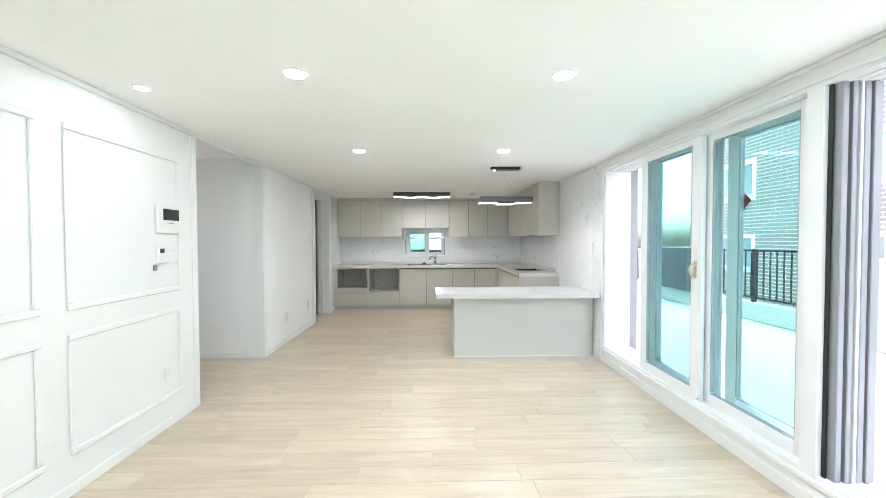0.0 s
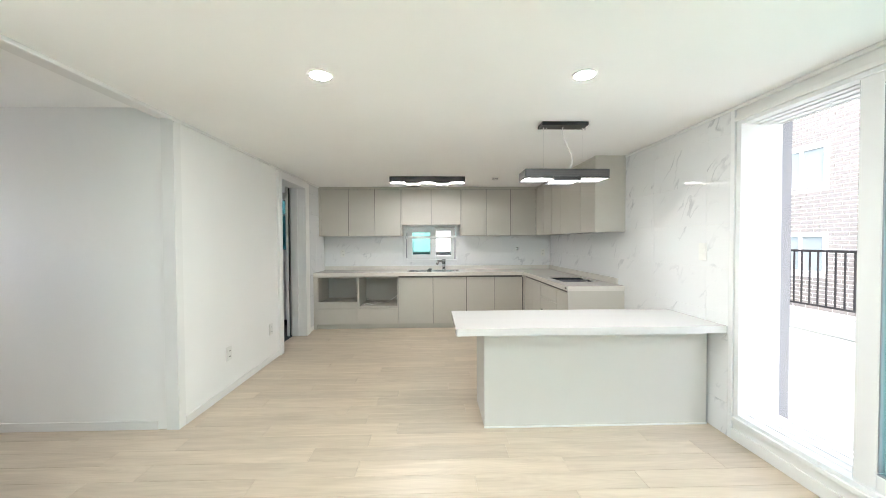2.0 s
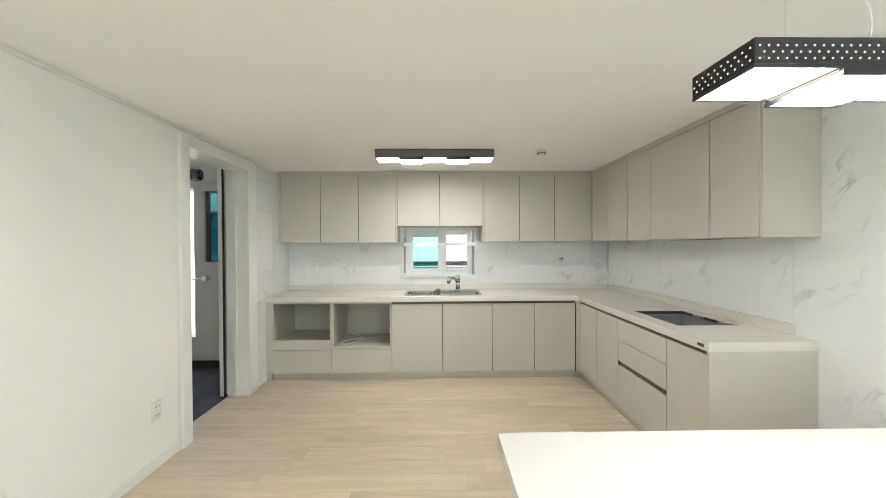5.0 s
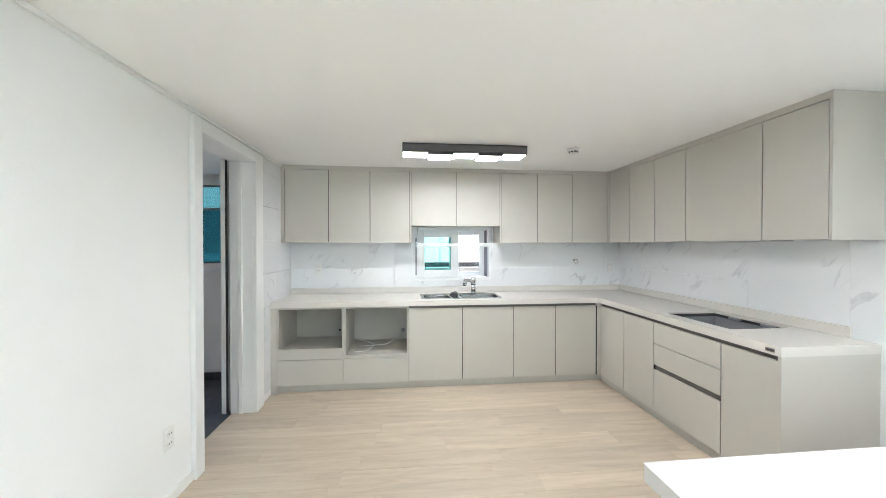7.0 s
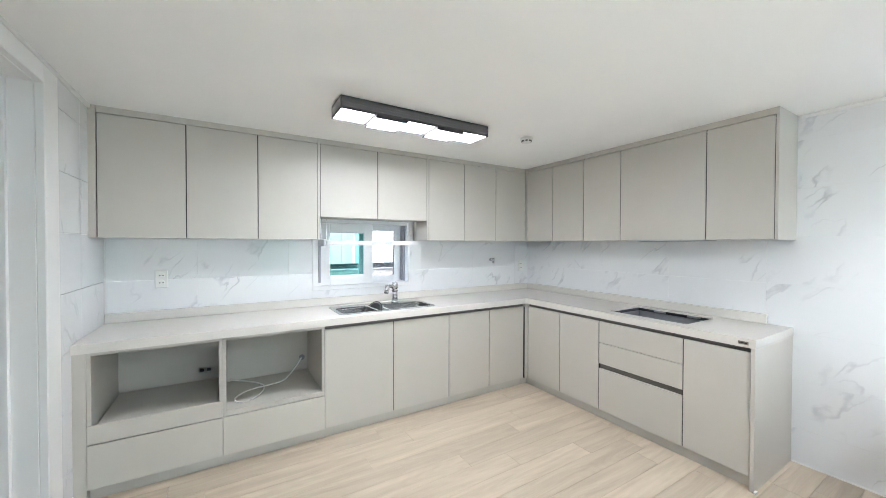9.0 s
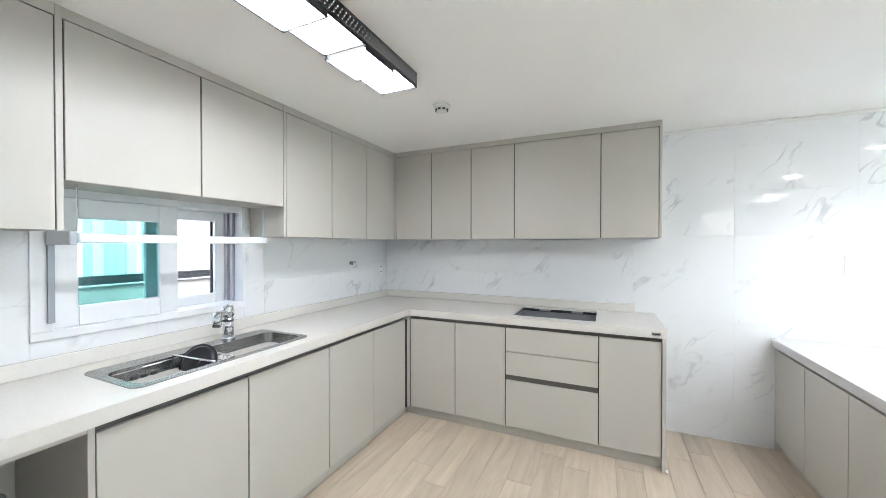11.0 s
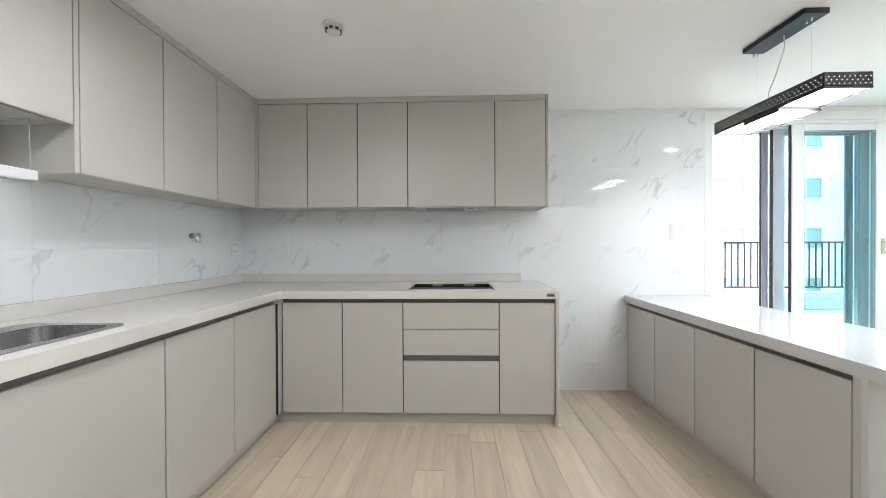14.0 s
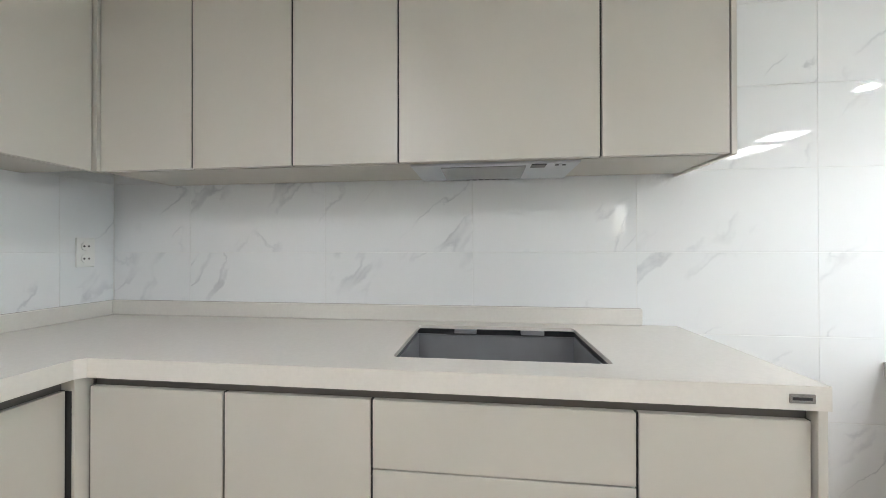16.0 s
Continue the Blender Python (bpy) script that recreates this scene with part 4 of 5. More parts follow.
def led_lamp(name, label, x0, x1, y0, y1, z0, z1, panels, light):
    """A perforated black housing with LED diffusers below, every second one lower."""
    t = thing(name, ((x0 + x1) / 2, (y0 + y1) / 2, z1), label, "lamp")
    h = part("housing", box(bmesh.new(), x0, x1, y0, y1, z0, z1), BLACK, t, "perforated black metal housing", 0.002)
    n = len(panels)
    w = (x1 - x0) / n
    for i, low in enumerate(panels):
        a, b = x0 + i * w + 0.006, x0 + (i + 1) * w - 0.006
        dz = 0.018 if low else 0.002
        tr = part("tray", box(bmesh.new(), a - 0.003, b + 0.003, y0 + 0.003, y1 - 0.003, z0 - dz, z0), BLACK, t)
        bm = bmesh.new()
        for q in ((a - 0.006, b + 0.006, y0 + 0.001, y0 + 0.006), (a - 0.006, b + 0.006, y1 - 0.006, y1 - 0.001), (a - 0.006, a - 0.0002, y0 + 0.006, y1 - 0.006), (b + 0.0002, b + 0.006, y0 + 0.006, y1 - 0.006)):
            box(bm, *q, z0 - dz - 0.008, z0 - dz)
        part("rim", bm, BLACK, tr)
        if low:
            part("side_slot", box(bmesh.new(), a - 0.0042, a - 0.003, y0 + 0.012, y1 - 0.012, z0 - dz + 0.005, z0 - 0.002), HOLE, t, "dimly lit slot")
        part("diffuser", box(bmesh.new(), a, b, y0 + 0.006, y1 - 0.006, z0 - dz - 0.0012, z0 - dz), light, t, "bright white LED diffuser")
    bm = bmesh.new()
    hz = (z1 - z0)
    step, rows = 0.0205, 3
    for r in range(rows):
        z = z0 + hz * (0.16 + 0.25 * r)
        for k in range(int((x1 - x0) / step)):
            x = x0 + 0.011 + (k + 0.5 * (r % 2)) * step
            if x < x1 - 0.006:
                for yy, q in ((y0 - 0.0008, -1), (y1 + 0.0008, 1)):
                    tube(bm, (x, yy, z), (x, yy - q * 0.0006, z), 0.0025, None, 6)
        for k in range(int((y1 - y0) / step)):
            y = y0 + 0.011 + (k + 0.5 * (r % 2)) * step
            if y < y1 - 0.006:
                for xx, q in ((x0 - 0.0008, -1), (x1 + 0.0008, 1)):
                    tube(bm, (xx, y, z), (xx - q * 0.0006, y, z), 0.0025, None, 6)
    pf = part("perforation", bm, HOLE, h, "rows of small lit holes")
    pf["kind"] = "stuff"
    return t


led_lamp("ceiling_lamp", "long black perforated ceiling lamp with five lit LED panels", -0.515, 0.475, 6.44, 6.64, 2.088, TOP, (0, 1, 0, 1, 0), PANEL)
pl = led_lamp("pendant_lamp", "black perforated pendant lamp with three lit LED panels over the bar", 0.704, 1.306, 4.255, 4.449, 1.750, 1.806, (0, 1, 0), PENDANT)
bpart("canopy", pl, BLACK, 0.835, 1.170, 4.291, 4.400, TOP - 0.025, TOP, 0.002)
for x in (0.86, 1.145):
    part("suspension_wire", tube(bmesh.new(), (x, 4.345, 1.806), (x, 4.345, TOP - 0.025), 0.0007, None, 6), CHROME, pl)
    for dx in (0, 0.022):
        part("cable_gripper", tube(bmesh.new(), (x + dx, 4.345, TOP - 0.045), (x + dx, 4.345, TOP - 0.025), 0.004, 0.006, 10), CHROME, pl)
part("power_cord", path_tube(bmesh.new(), arc([(1.0, 4.338, TOP - 0.025), (1.0, 4.338, 2.06), (1.05, 4.335, 1.95), (1.075, 4.345, 1.87), (1.03, 4.348, 1.808)], 8), 0.0028, 8), PLASTIC, pl, "pale flex", smooth=True)


def downlight(x, y, r):
    t = thing("downlight", (x, y, TOP), "round white recessed LED downlight, lit", "downlight", "ceiling downlights")
    bm = bmesh.new()
    tube(bm, (x, y, TOP - 0.006), (x, y, TOP), r + 0.008, r + 0.012, 40)
    part("rim", bm, PLASTIC, t, smooth=False)
    part("diffuser", tube(bmesh.new(), (x, y, TOP - 0.008), (x, y, TOP - 0.0055), r - 0.003, r, 40), DOWN if r > 0.04 else DOWN_SMALL, t)


for x, y, r in ((-0.528, 2.068, 0.05), (0.829, 2.047, 0.05), (-0.521, 3.61, 0.05), (0.832, 3.58, 0.05), (-1.436, 2.258, 0.032), (-0.55, 0.5, 0.05), (0.815, 0.5, 0.05)):
    downlight(x, y, r)

t = thing("smoke_detector", (0.886, 6.50, TOP), "round white ceiling smoke detector with dark slots", "detector")
part("base", tube(bmesh.new(), (0.886, 6.50, TOP - 0.012), (0.886, 6.50, TOP), 0.048, 0.05, 32), PLASTIC, t, smooth=True)
part("cap", tube(bmesh.new(), (0.886, 6.50, TOP - 0.038), (0.886, 6.50, TOP - 0.012), 0.028, 0.04, 32), PLASTIC, t, smooth=True)
for k in range(8):
    a = k * math.tau / 8
    c = Vector((0.886 + 0.0345 * math.cos(a), 6.50 + 0.0345 * math.sin(a), TOP - 0.026))
    bm = box(bmesh.new(), -0.003, 0.003, -0.008, 0.008, -0.005, 0.005)
    bmesh.ops.transform(bm, verts=bm.verts[:], matrix=Matrix.Translation(c) @ Matrix.Rotation(a, 4, "Z"))
    part("slot", bm, DARK, t)

# ---- fittings on the walls ----


def outlet(name, centre, n, w, h, label, ports=2, switch=False):
    """A wall plate; n is the way it faces: 'x', '-y'."""
    cx, cy, cz = centre
    t = thing(name, centre, label, "switch" if switch else "outlet", "")

    def lim(u0, u1, d0, d1, z0, z1):
        if n == "x":
            return cx + d0, cx + d1, cy + u0, cy + u1, cz + z0, cz + z1
        if n == "-x":
            return cx - d1, cx - d0, cy + u0, cy + u1, cz + z0, cz + z1
        return cx + u0, cx + u1, cy - d1, cy - d0, cz + z0, cz + z1
    bpart("plate", t, PLASTIC, *lim(-w / 2, w / 2, 0, 0.008, -h / 2, h / 2), bevel=0.003)
    for k in range(ports):
        zc = (k - (ports - 1) / 2) * h * (0.42 if not switch else 0.28)
        if switch:
            bpart("rocker", t, PLASTIC, *lim(-w * 0.3, w * 0.3, 0.008, 0.011, zc - h * 0.125, zc + h * 0.125), bevel=0.0015)
            continue
        c = Vector(((lim(-1, 1, 0.008, 0.008, 0, 0)[0] + lim(-1, 1, 0.008, 0.008, 0, 0)[1]) / 2, (lim(-1, 1, 0.008, 0.008, 0, 0)[2] + lim(-1, 1, 0.008, 0.008, 0, 0)[3]) / 2, cz + zc))
        d = {"x": Vector((1, 0, 0)), "-x": Vector((-1, 0, 0)), "-y": Vector((0, -1, 0))}[n]
        r = min(w, h) * 0.27
        s = part("socket", tube(bmesh.new(), c, c + d * 0.003, r, r * 0.95, 20), PLASTIC, t)
        bm = bmesh.new()
        u = Vector((0, 0, 1)).cross(d)
        for q in (-1, 1):
            tube(bm, c + u * q * r * 0.45 + d * 0.0031, c + u * q * r * 0.45 + d * 0.0036, r * 0.22, None, 8)
        part("pin_hole", bm, DARK, s)
    return t


outlet("wall_outlet", (XL, 4.864, 0.336), "x", 0.075, 0.12, "white double wall outlet near the floor", 2)
outlet("wall_outlet", (XL, 5.66, 0.35), "x", 0.075, 0.12, "white double wall outlet near the floor", 2)
outlet("wall_outlet", (-1.425, YB - 0.011, 1.11), "-y", 0.072, 0.12, "white double outlet on the tiled splashback", 2)
outlet("wall_outlet", (1.872, YB - 0.011, 1.107), "-y", 0.07, 0.12, "white double outlet on the tiles near the corner, cover off", 2)
outlet("light_switch", (XR - 0.011, 4.255, 1.213), "-x", 0.075, 0.125, "white triple light switch on the tiled wall", 3, True)
t = outlet("wall_outlet", (XP, 2.768, 0.38), "x", 0.05, 0.075, "small single outlet low on the panelled wall", 1)
t = thing("gas_valve_stub", (1.435, YB - 0.011, 1.175), "chrome pipe stub with valve on the tiles", "valve")
part("stub", tube(bmesh.new(), (1.435, YB - 0.011, 1.185), (1.435, YB - 0.06, 1.185), 0.016, 0.016, 16), STEEL, t, smooth=True)
part("elbow", tube(bmesh.new(), (1.435, YB - 0.055, 1.20), (1.435, YB - 0.055, 1.145), 0.018, 0.014, 16), CHROME, t, smooth=True)

t = thing("video_intercom", (XP, 2.795, 1.36), "white wall-mounted video intercom with a black screen", "intercom")
bpart("body", t, PLASTIC, XP, XP + 0.022, 2.685, 2.905, 1.362, 1.553, 0.004)
bpart("screen", t, DARK, XP + 0.022, XP + 0.0235, 2.735, 2.885, 1.453, 1.53, 0, "black glass screen")
for k in range(4):
    bpart("button", t, PLASTIC, XP + 0.022, XP + 0.0245, 2.74 + k * 0.035, 2.762 + k * 0.035, 1.392, 1.40, 0.001)
bpart("mark", t, GREY, XP + 0.022, XP + 0.0228, 2.79, 2.83, 1.43, 1.434, 0)
t = thing("thermostat", (XP, 2.725, 1.15), "white heating thermostat with a small dark display", "thermostat")
bpart("body", t, PLASTIC, XP, XP + 0.018, 2.69, 2.765, 1.155, 1.275, 0.003)
bpart("display", t, DARK, XP + 0.018, XP + 0.0192, 2.705, 2.745, 1.225, 1.256, 0)
for q in range(2):
    bpart("button", t, PLASTIC, XP + 0.018, XP + 0.021, 2.705 + q * 0.025, 2.722 + q * 0.025, 1.18, 1.195, 0.001)
t = thing("light_switch", (XP, 2.83, 1.15), "white multi-gang light switch on the panelled wall", "switch")
bpart("plate", t, PLASTIC, XP, XP + 0.01, 2.772, 2.892, 1.157, 1.268, 0.002)
for k in range(3):
    bpart("rocker", t, PLASTIC, XP + 0.01, XP + 0.0135, 2.784, 2.880, 1.166 + k * 0.033, 1.194 + k * 0.033, 0.001)
t = thing("hanging_tag", (XP, 2.675, 1.12), "small grey tag hanging below the thermostat", "tag")
bpart("tag", t, BASIN, XP + 0.002, XP + 0.012, 2.66, 2.69, 1.11, 1.15, 0.003)

# niche contents
t = thing("power_strip", (-1.175, 7.586, 0.45), "white outlet on the niche's back panel", "outlet")
bpart("body", t, PLASTIC, -1.225, -1.125, 7.571, 7.586, 0.432, 0.472, 0.003)
for k in range(2):
    bpart("socket", t, DARK, -1.208 + k * 0.04, -1.184 + k * 0.04, 7.5695, 7.571, 0.442, 0.462, 0)
t = thing("power_cable", (-0.8, 7.3, 0.338), "white power cable lying loose on the niche shelf", "cable")
part("flex", path_tube(bmesh.new(), arc([(-0.53, 7.575, 0.435), (-0.57, 7.52, 0.40), (-0.65, 7.42, 0.356), (-0.70, 7.37, 0.344), (-0.80, 7.34, 0.344), (-0.93, 7.3, 0.344), (-1.0, 7.2, 0.344), (-0.97, 7.12, 0.344), (-0.88, 7.16, 0.345), (-0.82, 7.30, 0.35), (-0.87, 7.42, 0.352), (-1.02, 7.5, 0.37)], 6), 0.005, 8), PLASTIC, t, smooth=True)
part("plug", tube(bmesh.new(), (-0.528, 7.585, 0.437), (-0.531, 7.568, 0.436), 0.028, 0.022, 14), BASIN, t, smooth=True)

# hanging dish shelf in front of the kitchen window
t = thing("dish_shelf", (0.03, 7.45, 1.345), "white-fronted wire dish shelf hung in front of the kitchen window", "shelf")
bpart("front_bar", t, UPVC, -0.372, 0.423, 7.383, 7.40, 1.343, 1.379, 0.003)
for k in range(7):
    part("wire", path_tube(bmesh.new(), [(-0.37, 7.41 + k * 0.028, 1.356), (0.418, 7.41 + k * 0.028, 1.356)], 0.002, 6), CHROME, t, smooth=True)
for x in (-0.37, -0.1, 0.17, 0.418):
    part("cross_wire", path_tube(bmesh.new(), [(x, 7.40, 1.354), (x, 7.585, 1.354)], 0.0025, 6), CHROME, t, smooth=True)
for x in (-0.37, 0.418):
    part("hanger", path_tube(bmesh.new(), [(x, 7.41, 1.356), (x, 7.41, ZW), (x, 7.58, ZW), (x, 7.58, 1.356)], 0.0025, 6), CHROME, t)
bpart("hinge_block", t, ALU, -0.398, -0.374, 7.39, 7.585, 1.335, 1.388, 0.004, "grey plastic hinge block")
bpart("pivot_strip", t, GREYL, -0.392, -0.372, YB - 0.034, YB - 0.024, 1.03, 1.44, 0.001, "grey metal strip")

# ---- outside: terrace, railing, neighbours ----
sbox("terrace_floor", TERRACE, "pale coated terrace floor", "ground", (XO + 0.10, 5.1, -6.0, 12.0, -0.1, 0.10))
sbox("terrace_floor_rear", TERRACE, "pale coated terrace floor behind the rear window", "ground", (-4.0, XO + 0.10, -6.0, YS - 0.12, -0.1, 0.06))
sbox("parapet_rear", PARAPET, "low coated parapet of the rear terrace", "parapet", (-4.0, XO + 0.10, -6.15, -6.0, -0.1, 0.5), bevel=0.01)
sbox("ground", GROUND, "distant street level far below", "ground", (-400, 400, -400, 400, -6.2, -6.0))
sbox("parapet", PARAPET, "low coated parapet of the terrace", "parapet", (4.95, 5.10, -6.0, 12.0, 0.10, 0.37), bevel=0.01)
sbox("parapet_wall", PARAPET, "higher solid parapet wall of the terrace", "parapet", (4.95, 5.10, 1.75, 4.25, 0.37, 1.10), (4.95, 5.10, -6.0, -0.52, 0.37, 1.17), bevel=0.01)


def railing(y0, y1):
    t = thing("terrace_railing", (5.02, (y0 + y1) / 2, 0.37), "dark metal terrace railing with thin upright bars", "railing", "terrace railings")
    bpart("top_rail", t, BLACK, 5.0, 5.045, y0, y1, 1.135, 1.165, 0.002)
    bpart("bottom_rail", t, BLACK, 5.01, 5.035, y0, y1, 0.43, 0.455, 0.002)
    n = max(1, round((y1 - y0) / 1.1))
    for k in range(1, n):
        y = y0 + (y1 - y0) * k / n
        bpart("post", t, BLACK, 4.995, 5.05, y - 0.02, y + 0.02, 0.37, 1.18, 0.002)
    first = None
    m = int((y1 - y0) / 0.1)
    for k in range(m + 1):
        y = y0 + 0.007 + (y1 - y0 - 0.014) * k / m
        if first is None:
            first = bpart("baluster", t, BLACK, 5.015, 5.03, y - 0.007, y + 0.007, 0.455, 1.135, 0)
            fy = y
        else:
            o = new("baluster", first.data)
            o.parent, o.location = t, (0, y - fy, 0)


railing(4.28, 6.62)
railing(7.5, 9.6)
railing(-0.5, 1.62)
t = thing("outdoor_unit", (5.0, 7.05, 0.37), "blue-grey metal equipment box on the parapet", "equipment box")
bpart("body", t, UNIT, 4.86, 5.14, 6.66, 7.45, 0.37, 1.17, 0.01)
bpart("grille", t, UNIT, 4.855, 4.86, 6.72, 7.39, 0.43, 1.1, 0.002)


def facade_windows(t, plane, at, spans, storeys, face):
    """Recessed windows with pale frames on a facade. plane 'x': wall at x = at, spans along y."""
    for a0, a1 in spans:
        for z0, z1 in storeys:
            d = face * 0.02
            lo, hi = sorted((at + d, at - d * 3))
            w = 0.04
            lim = (lambda p0, p1, q0, q1, r0, r1: (p0, p1, q0, q1, r0, r1)) if plane == "x" else (lambda p0, p1, q0, q1, r0, r1: (q0, q1, p0, p1, r0, r1))
            wd = bpart("window", t, PANE_FAR, *lim(lo, hi, a0, a1, z0, z1), bevel=0)
            bm = bmesh.new()
            lo2, hi2 = sorted((at + d * 2.5, at))
            for q in ((a0 - w, a1 + w, z0 - w, z0), (a0 - w, a1 + w, z1, z1 + w), (a0 - w, a0, z0, z1), (a1, a1 + w, z0, z1), ((a0 + a1) / 2 - 0.03, (a0 + a1) / 2 + 0.03, z0, z1)):
                box(bm, *lim(lo2, hi2, *q))
            part("frame", bm, UPVC, wd)


def brick_face(t, plane, at, face, a0, a1, z0, z1, holes):
    """Courses of single bricks standing proud of the mortar."""
    verts, faces = [], []
    L, H, g = 0.25, 0.068, 0.02
    rows = int((z1 - z0) / (H + g))
    for r in range(rows):
        zb = z0 + r * (H + g)
        a = a0 - (L / 2 if r % 2 else 0)
        while a < a1:
            b0, b1 = max(a, a0), min(a + L, a1)
            a += L + g
            for h in holes:
                if zb < h[3] and zb + H > h[2] and b0 < h[1] and b1 > h[0]:
                    b0, b1 = (b0, h[0]) if b0 < h[0] else (h[1], b1)
            if b1 - b0 < 0.03:
                continue
            n = len(verts)
            for d in (0, 0.012):
                for p, z in ((b0, zb), (b1, zb), (b1, zb + H), (b0, zb + H)):
                    q = at + face * d
                    verts.append((q, p, z) if plane == "x" else (p, q, z))
            faces += [(n + 4, n + 5, n + 6, n + 7), (n, n + 1, n + 5, n + 4), (n + 1, n + 2, n + 6, n + 5), (n + 2, n + 3, n + 7, n + 6), (n + 3, n, n + 4, n + 7)]
    o = ORIGIN[t]
    me = bpy.data.meshes.new("bricks")
    me.from_pydata([(v[0] - o[0], v[1] - o[1], v[2] - o[2]) for v in verts], [], faces)
    me.materials.append(BRICK)
    ob = new("bricks", me)
    ob.parent = t
    tagged(ob, "grey facing bricks with pale joints", "", "", "stuff")


bb = thing("brick_building", (12, 8, -6), "grey brick apartment house across the terrace, with white windows", "building")
bpart("wall", bb, MORTAR, 8.3, 18.0, 5.2, 11.2, -6, 9, 0)
SX = ((6.35, 7.25), (9.02, 9.95))
SY = ((9.0, 9.7), (11.6, 12.4))
ZZ = ((0.62, 1.36), (2.47, 3.25), (4.4, 5.2))
HX = [(a - 0.08, b + 0.08, c - 0.08, d + 0.08) for a, b in SX for c, d in ZZ]
HY = [(a - 0.08, b + 0.08, c - 0.08, d + 0.08) for a, b in SY for c, d in ZZ]
brick_face(bb, "x", 8.3, -1, 5.2, 11.2, -1.0, 8.0, HX)
brick_face(bb, "y", 5.2, -1, 8.3, 16.0, -1.0, 8.0, HY)
facade_windows(bb, "x", 8.3, SX, ZZ, -1)
facade_windows(bb, "y", 5.2, SY, ZZ, -1)
bpart("roof", bb, RENDER, 8.1, 18.2, 5.0, 11.4, 9, 9.25, 0.01)
fb = thing("white_building", (20, -8, -6), "white rendered apartment house with glazed balconies", "building")
bpart("wall", fb, RENDER, 15.0, 26.0, -22, 3.0, -6, 12, 0)
facade_windows(fb, "x", 15.0, ((-19, -16.5), (-14.4, -11.4), (-9.85, -8.5), (-6.6, -5.2), (-3.4, -2.0)), ((-1.2, -0.3), (0.97, 1.83), (3.12, 3.98), (5.3, 6.2), (7.45, 8.35)), -1)
for z in (0.05, 2.2, 4.35, 6.5):
    bpart("balcony_slab", fb, RENDER, 14.0, 15.0, -15, -10.9, z - 0.15, z, 0.01)
    for k in range(9):
        bpart("balcony_post", fb, GREY, 14.02, 14.05, -15 + k * 0.508, -14.97 + k * 0.508, z, z + 0.8, 0)
    bpart("balcony_rail", fb, GREY, 14.0, 14.06, -15, -10.9, z + 0.75, z + 0.8, 0)
bpart("roof", fb, RENDER, 14.8, 26.2, -22.2, 3.2, 12, 12.3, 0.01)

rh = thing("rear_house", (0, -14, -6), "white rendered house beyond the rear terrace", "building")
bpart("wall", rh, RENDER, -9, 9, -20, -11.0, -6, 8, 0)
facade_windows(rh, "y", -11.0, ((-5.2, -3.6), (-1.2, 0.4), (3.0, 4.6)), ((0.3, 1.5), (3.0, 4.2)), 1)
bpart("roof", rh, RENDER, -9.2, 9.2, -20.2, -10.8, 8, 8.25, 0.01)
nb = thing("neighbour_house", (0, 12, -6), "pale rendered house behind the kitchen window", "building")
# unseen upper height added to block sky; annexe kept low to let sky in
bpart("wall", nb, FACADE, -1.9, 4.5, 11.0, 18, -6, 9, 0)
bpart("annexe", nb, FACADE, -6, -1.9, 11.0, 18, -6, 3.2, 0)
brick_face(nb, "y", 11.0, -1, -6.0, -1.9, 1.2, 3.2, [])
bpart("roof", nb, RENDER, -2.0, 4.7, 10.8, 18.2, 9, 9.25, 0.01)
# ribs added in place of upright bands of reflections and curtains in the pane
for k in range(14):
    bpart("pane_band_rib", nb, FACADE, -1.85 + k * 0.32, -1.75 + k * 0.32, 10.94, 11.0, -2.0, 8.9, 0)
facade_windows(nb, "y", 11.0, ((0.95, 2.0),), ((0.8, 2.2),), -1)
bpart("railing", nb, BLACK, -3.0, 4.0, 9.56, 9.6, 1.00, 1.075, 0)
bpart("brick_ledge", nb, BRICK, -3.0, 4.0, 9.6, 9.75, -6, 0.98, 0)

# ---- pieces: utility floor tiles, wall tiles, floor planks ----


def piece(name, me, parent, loc=(0, 0, 0)):
    o = new(name, me)
    o.parent, o.location = parent, loc
    return o


uf = bpy.data.objects["utility_floor"]
sl = mesh_of("floor_tile", box(bmesh.new(), 0, 0.296, 0, 0.296, -0.06, -0.05), SLATE, 0.001)
for i in range(5):
    for j in range(9):
        piece("floor_tile", sl, uf, (-3.40 + i * 0.30, 5.02 + j * 0.29, 0))
sk = mesh_of("skirting_tile", box(bmesh.new(), 0, 0.296, YB - 0.012, YB - 0.002, -0.05, 0.03), SLATE, 0.001)
for i in range(5):
    piece("skirting_tile", sk, uf, (-3.40 + i * 0.30, 0, 0))


def cut(rects, hole):
    """Rectangles less a hole."""
    out = []
    h0, h1, g0, g1 = hole
    for a0, a1, b0, b1 in rects:
        if a1 <= h0 or a0 >= h1 or b1 <= g0 or b0 >= g1:
            out.append((a0, a1, b0, b1))
            continue
        for r in ((a0, min(a1, h0), b0, b1), (max(a0, h1), a1, b0, b1), (max(a0, h0), min(a1, h1), b0, min(b1, g0)), (max(a0, h0), min(a1, h1), max(b0, g1), b1)):
            if r[1] - r[0] > 0.004 and r[3] - r[2] > 0.004:
                out.append(r)
    return out


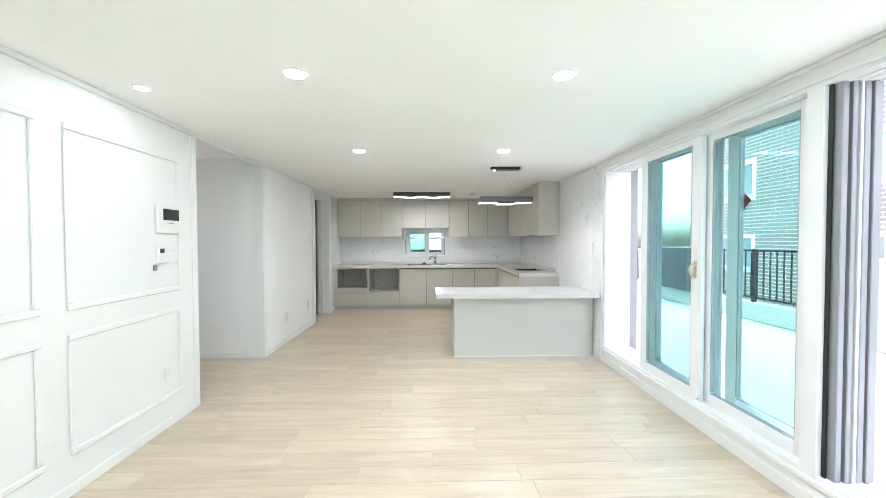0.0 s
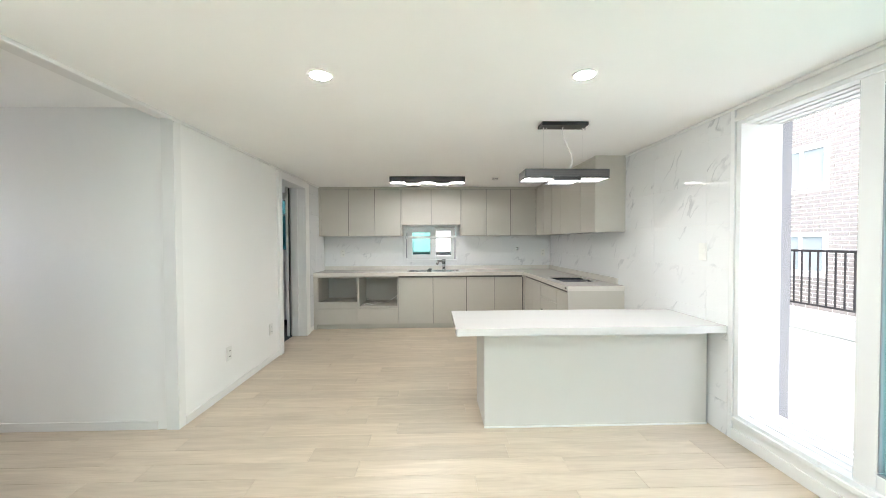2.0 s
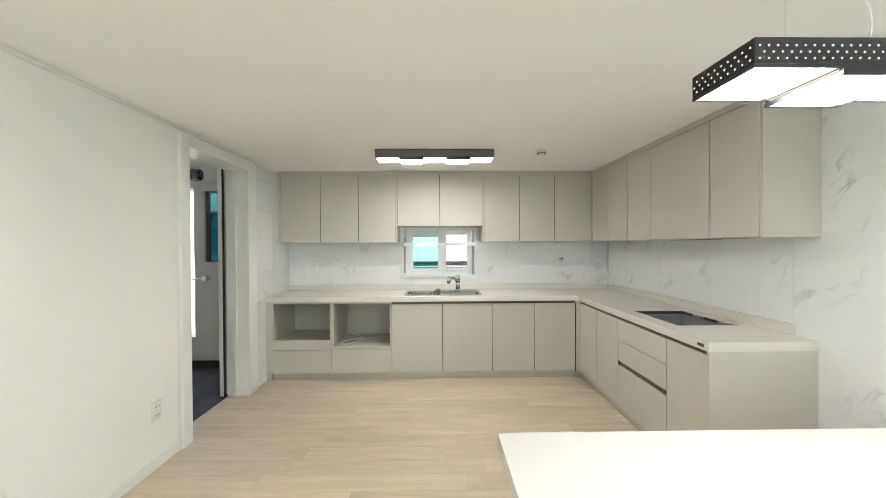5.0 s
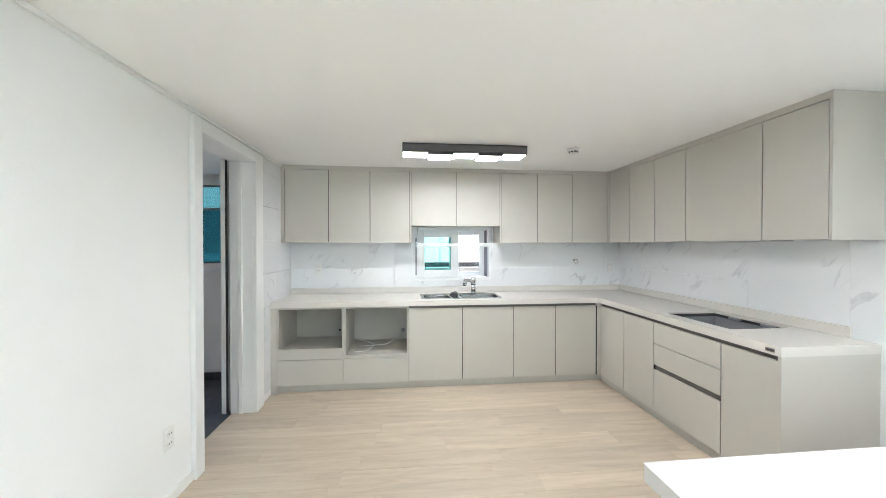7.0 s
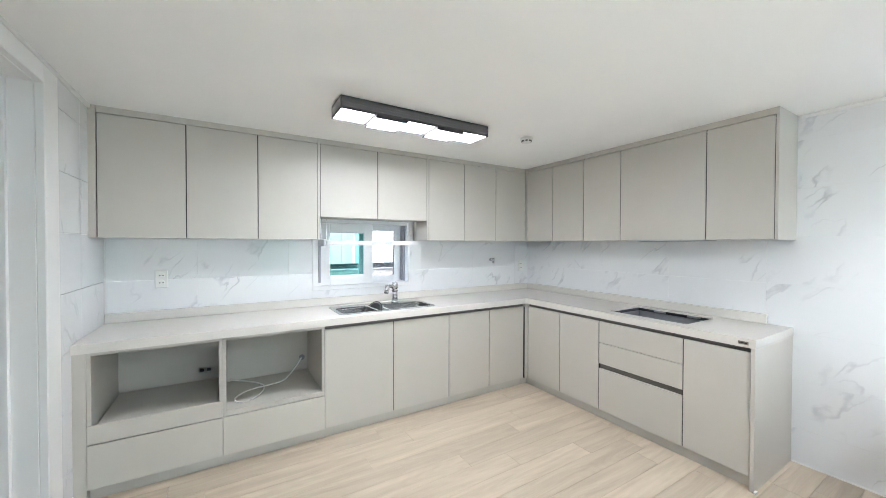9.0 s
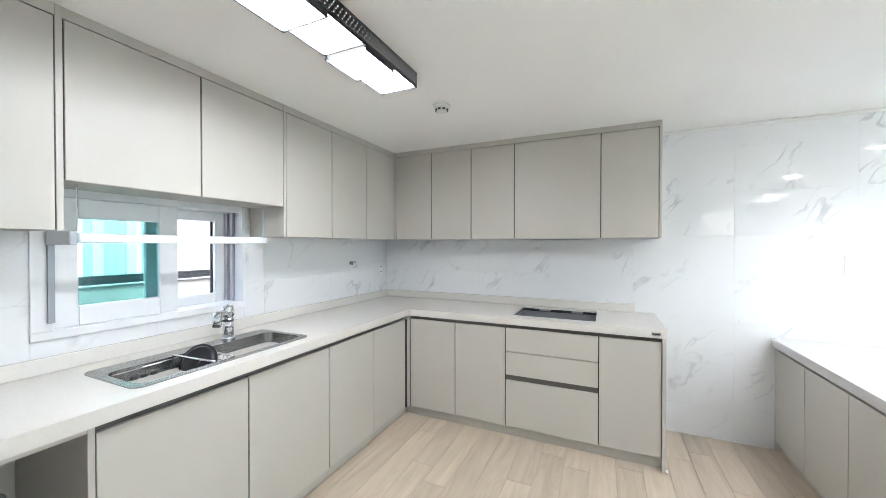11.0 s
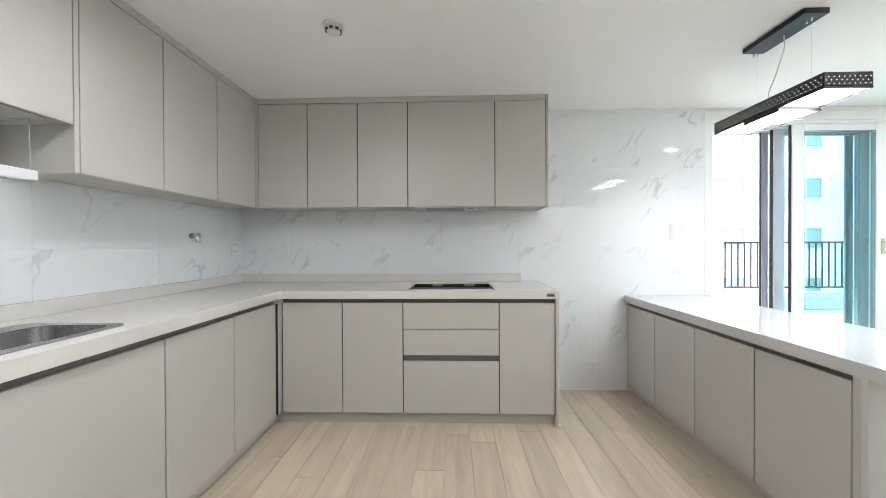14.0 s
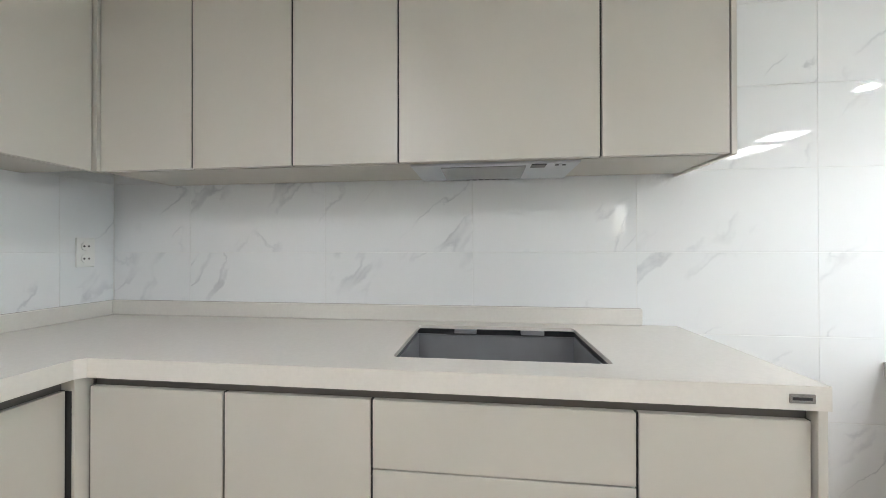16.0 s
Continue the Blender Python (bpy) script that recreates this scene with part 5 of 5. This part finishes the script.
def tile_wall(parent, plane, at, face, a0, a1, z0, z1, joint, holes=()):
    """600 x 300 wall tiles with fine joints; joint is the place of one upright joint."""
    g, th = 0.0009, 0.009
    us = sorted({a0, a1} | {joint + k * 0.602 for k in range(-12, 13) if a0 + 0.01 < joint + k * 0.602 < a1 - 0.01})
    zs = sorted({z0, z1} | {0.217 + k * 0.2965 for k in range(-1, 8) if z0 + 0.01 < 0.217 + k * 0.2965 < z1 - 0.01})
    for u0, u1 in zip(us, us[1:]):
        for w0, w1 in zip(zs, zs[1:]):
            rects = [(u0 + g, u1 - g, w0 + g, w1 - g)]
            for h in holes:
                rects = cut(rects, h)
            for r in rects:
                lo, hi = sorted((at, at + face * th))
                b = (lo, hi, *r) if plane == "x" else (r[0], r[1], lo, hi, r[2], r[3])
                piece("tile", mesh_of("tile", box(bmesh.new(), *b), MARBLE, 0.0008), parent)


ob = bpy.data.objects
sbox("tile_bed_right", GROUT, "white grout bed of the wall tiles", "trim", (XR - 0.0098, XR, 4.03, YB, 0, TOP))
sbox("tile_bed_back", GROUT, "white grout bed of the splashback", "trim", (XL, -0.434, YB - 0.0098, YB, 0.78, 1.45), (0.447, XR - 0.006, YB - 0.0098, YB, 0.78, 1.45), (-0.434, 0.447, YB - 0.0098, YB, 0.78, 0.96))
tile_wall(ob["wall_right"], "x", XR - 0.002, -1, 4.03, YB - 0.012, 0.0, TOP - 0.02, 4.831)
tile_wall(ob["wall_back"], "y", YB - 0.002, -1, XL + 0.012, XR - 0.012, 0.80, 1.44, -1.223, [(-0.4345, 0.4475, 0.963, 1.7)])
tile_wall(ob["wall_left_end"], "x", XL - 0.004, 1, 6.834, YB - 0.012, 0.06, TOP - 0.02, 7.2)

# floor planks along x
W = 0.143
rows = int((YB - YS) / W) + 1
shared = {}
far = []
for r in range(rows):
    y0 = YS + r * W
    x = -3.7 - random.random() * 0.8
    while x < 2.0:
        L = random.choice((1.2, 0.9, 1.2))
        lo = -3.7 if y0 + W < 4.40 else -1.892
        a, b = max(x, lo), min(x + L, 2.0)
        x += L
        if b - a < 0.02:
            continue
        if a >= -3.7 and b <= 2.0 and y0 > 1.2 and a > -2.9 and y0 < 7.15:
            key = round(b - a, 3)
            if key not in shared:
                shared[key] = mesh_of("plank", box(bmesh.new(), 0.0006, key - 0.0006, 0.0006, W - 0.0006, -0.012, 0), WOOD, 0.0008)
            piece("plank", shared[key], floor, (a, y0, 0))
        else:
            far.append((a, b, y0))
bm = bmesh.new()
for a, b, y0 in far:
    box(bm, a + 0.0006, b - 0.0006, y0 + 0.0006, y0 + W - 0.0006, -0.012, 0)
pk = part("planks", bm, WOOD, floor)
pk["kind"] = "stuff"
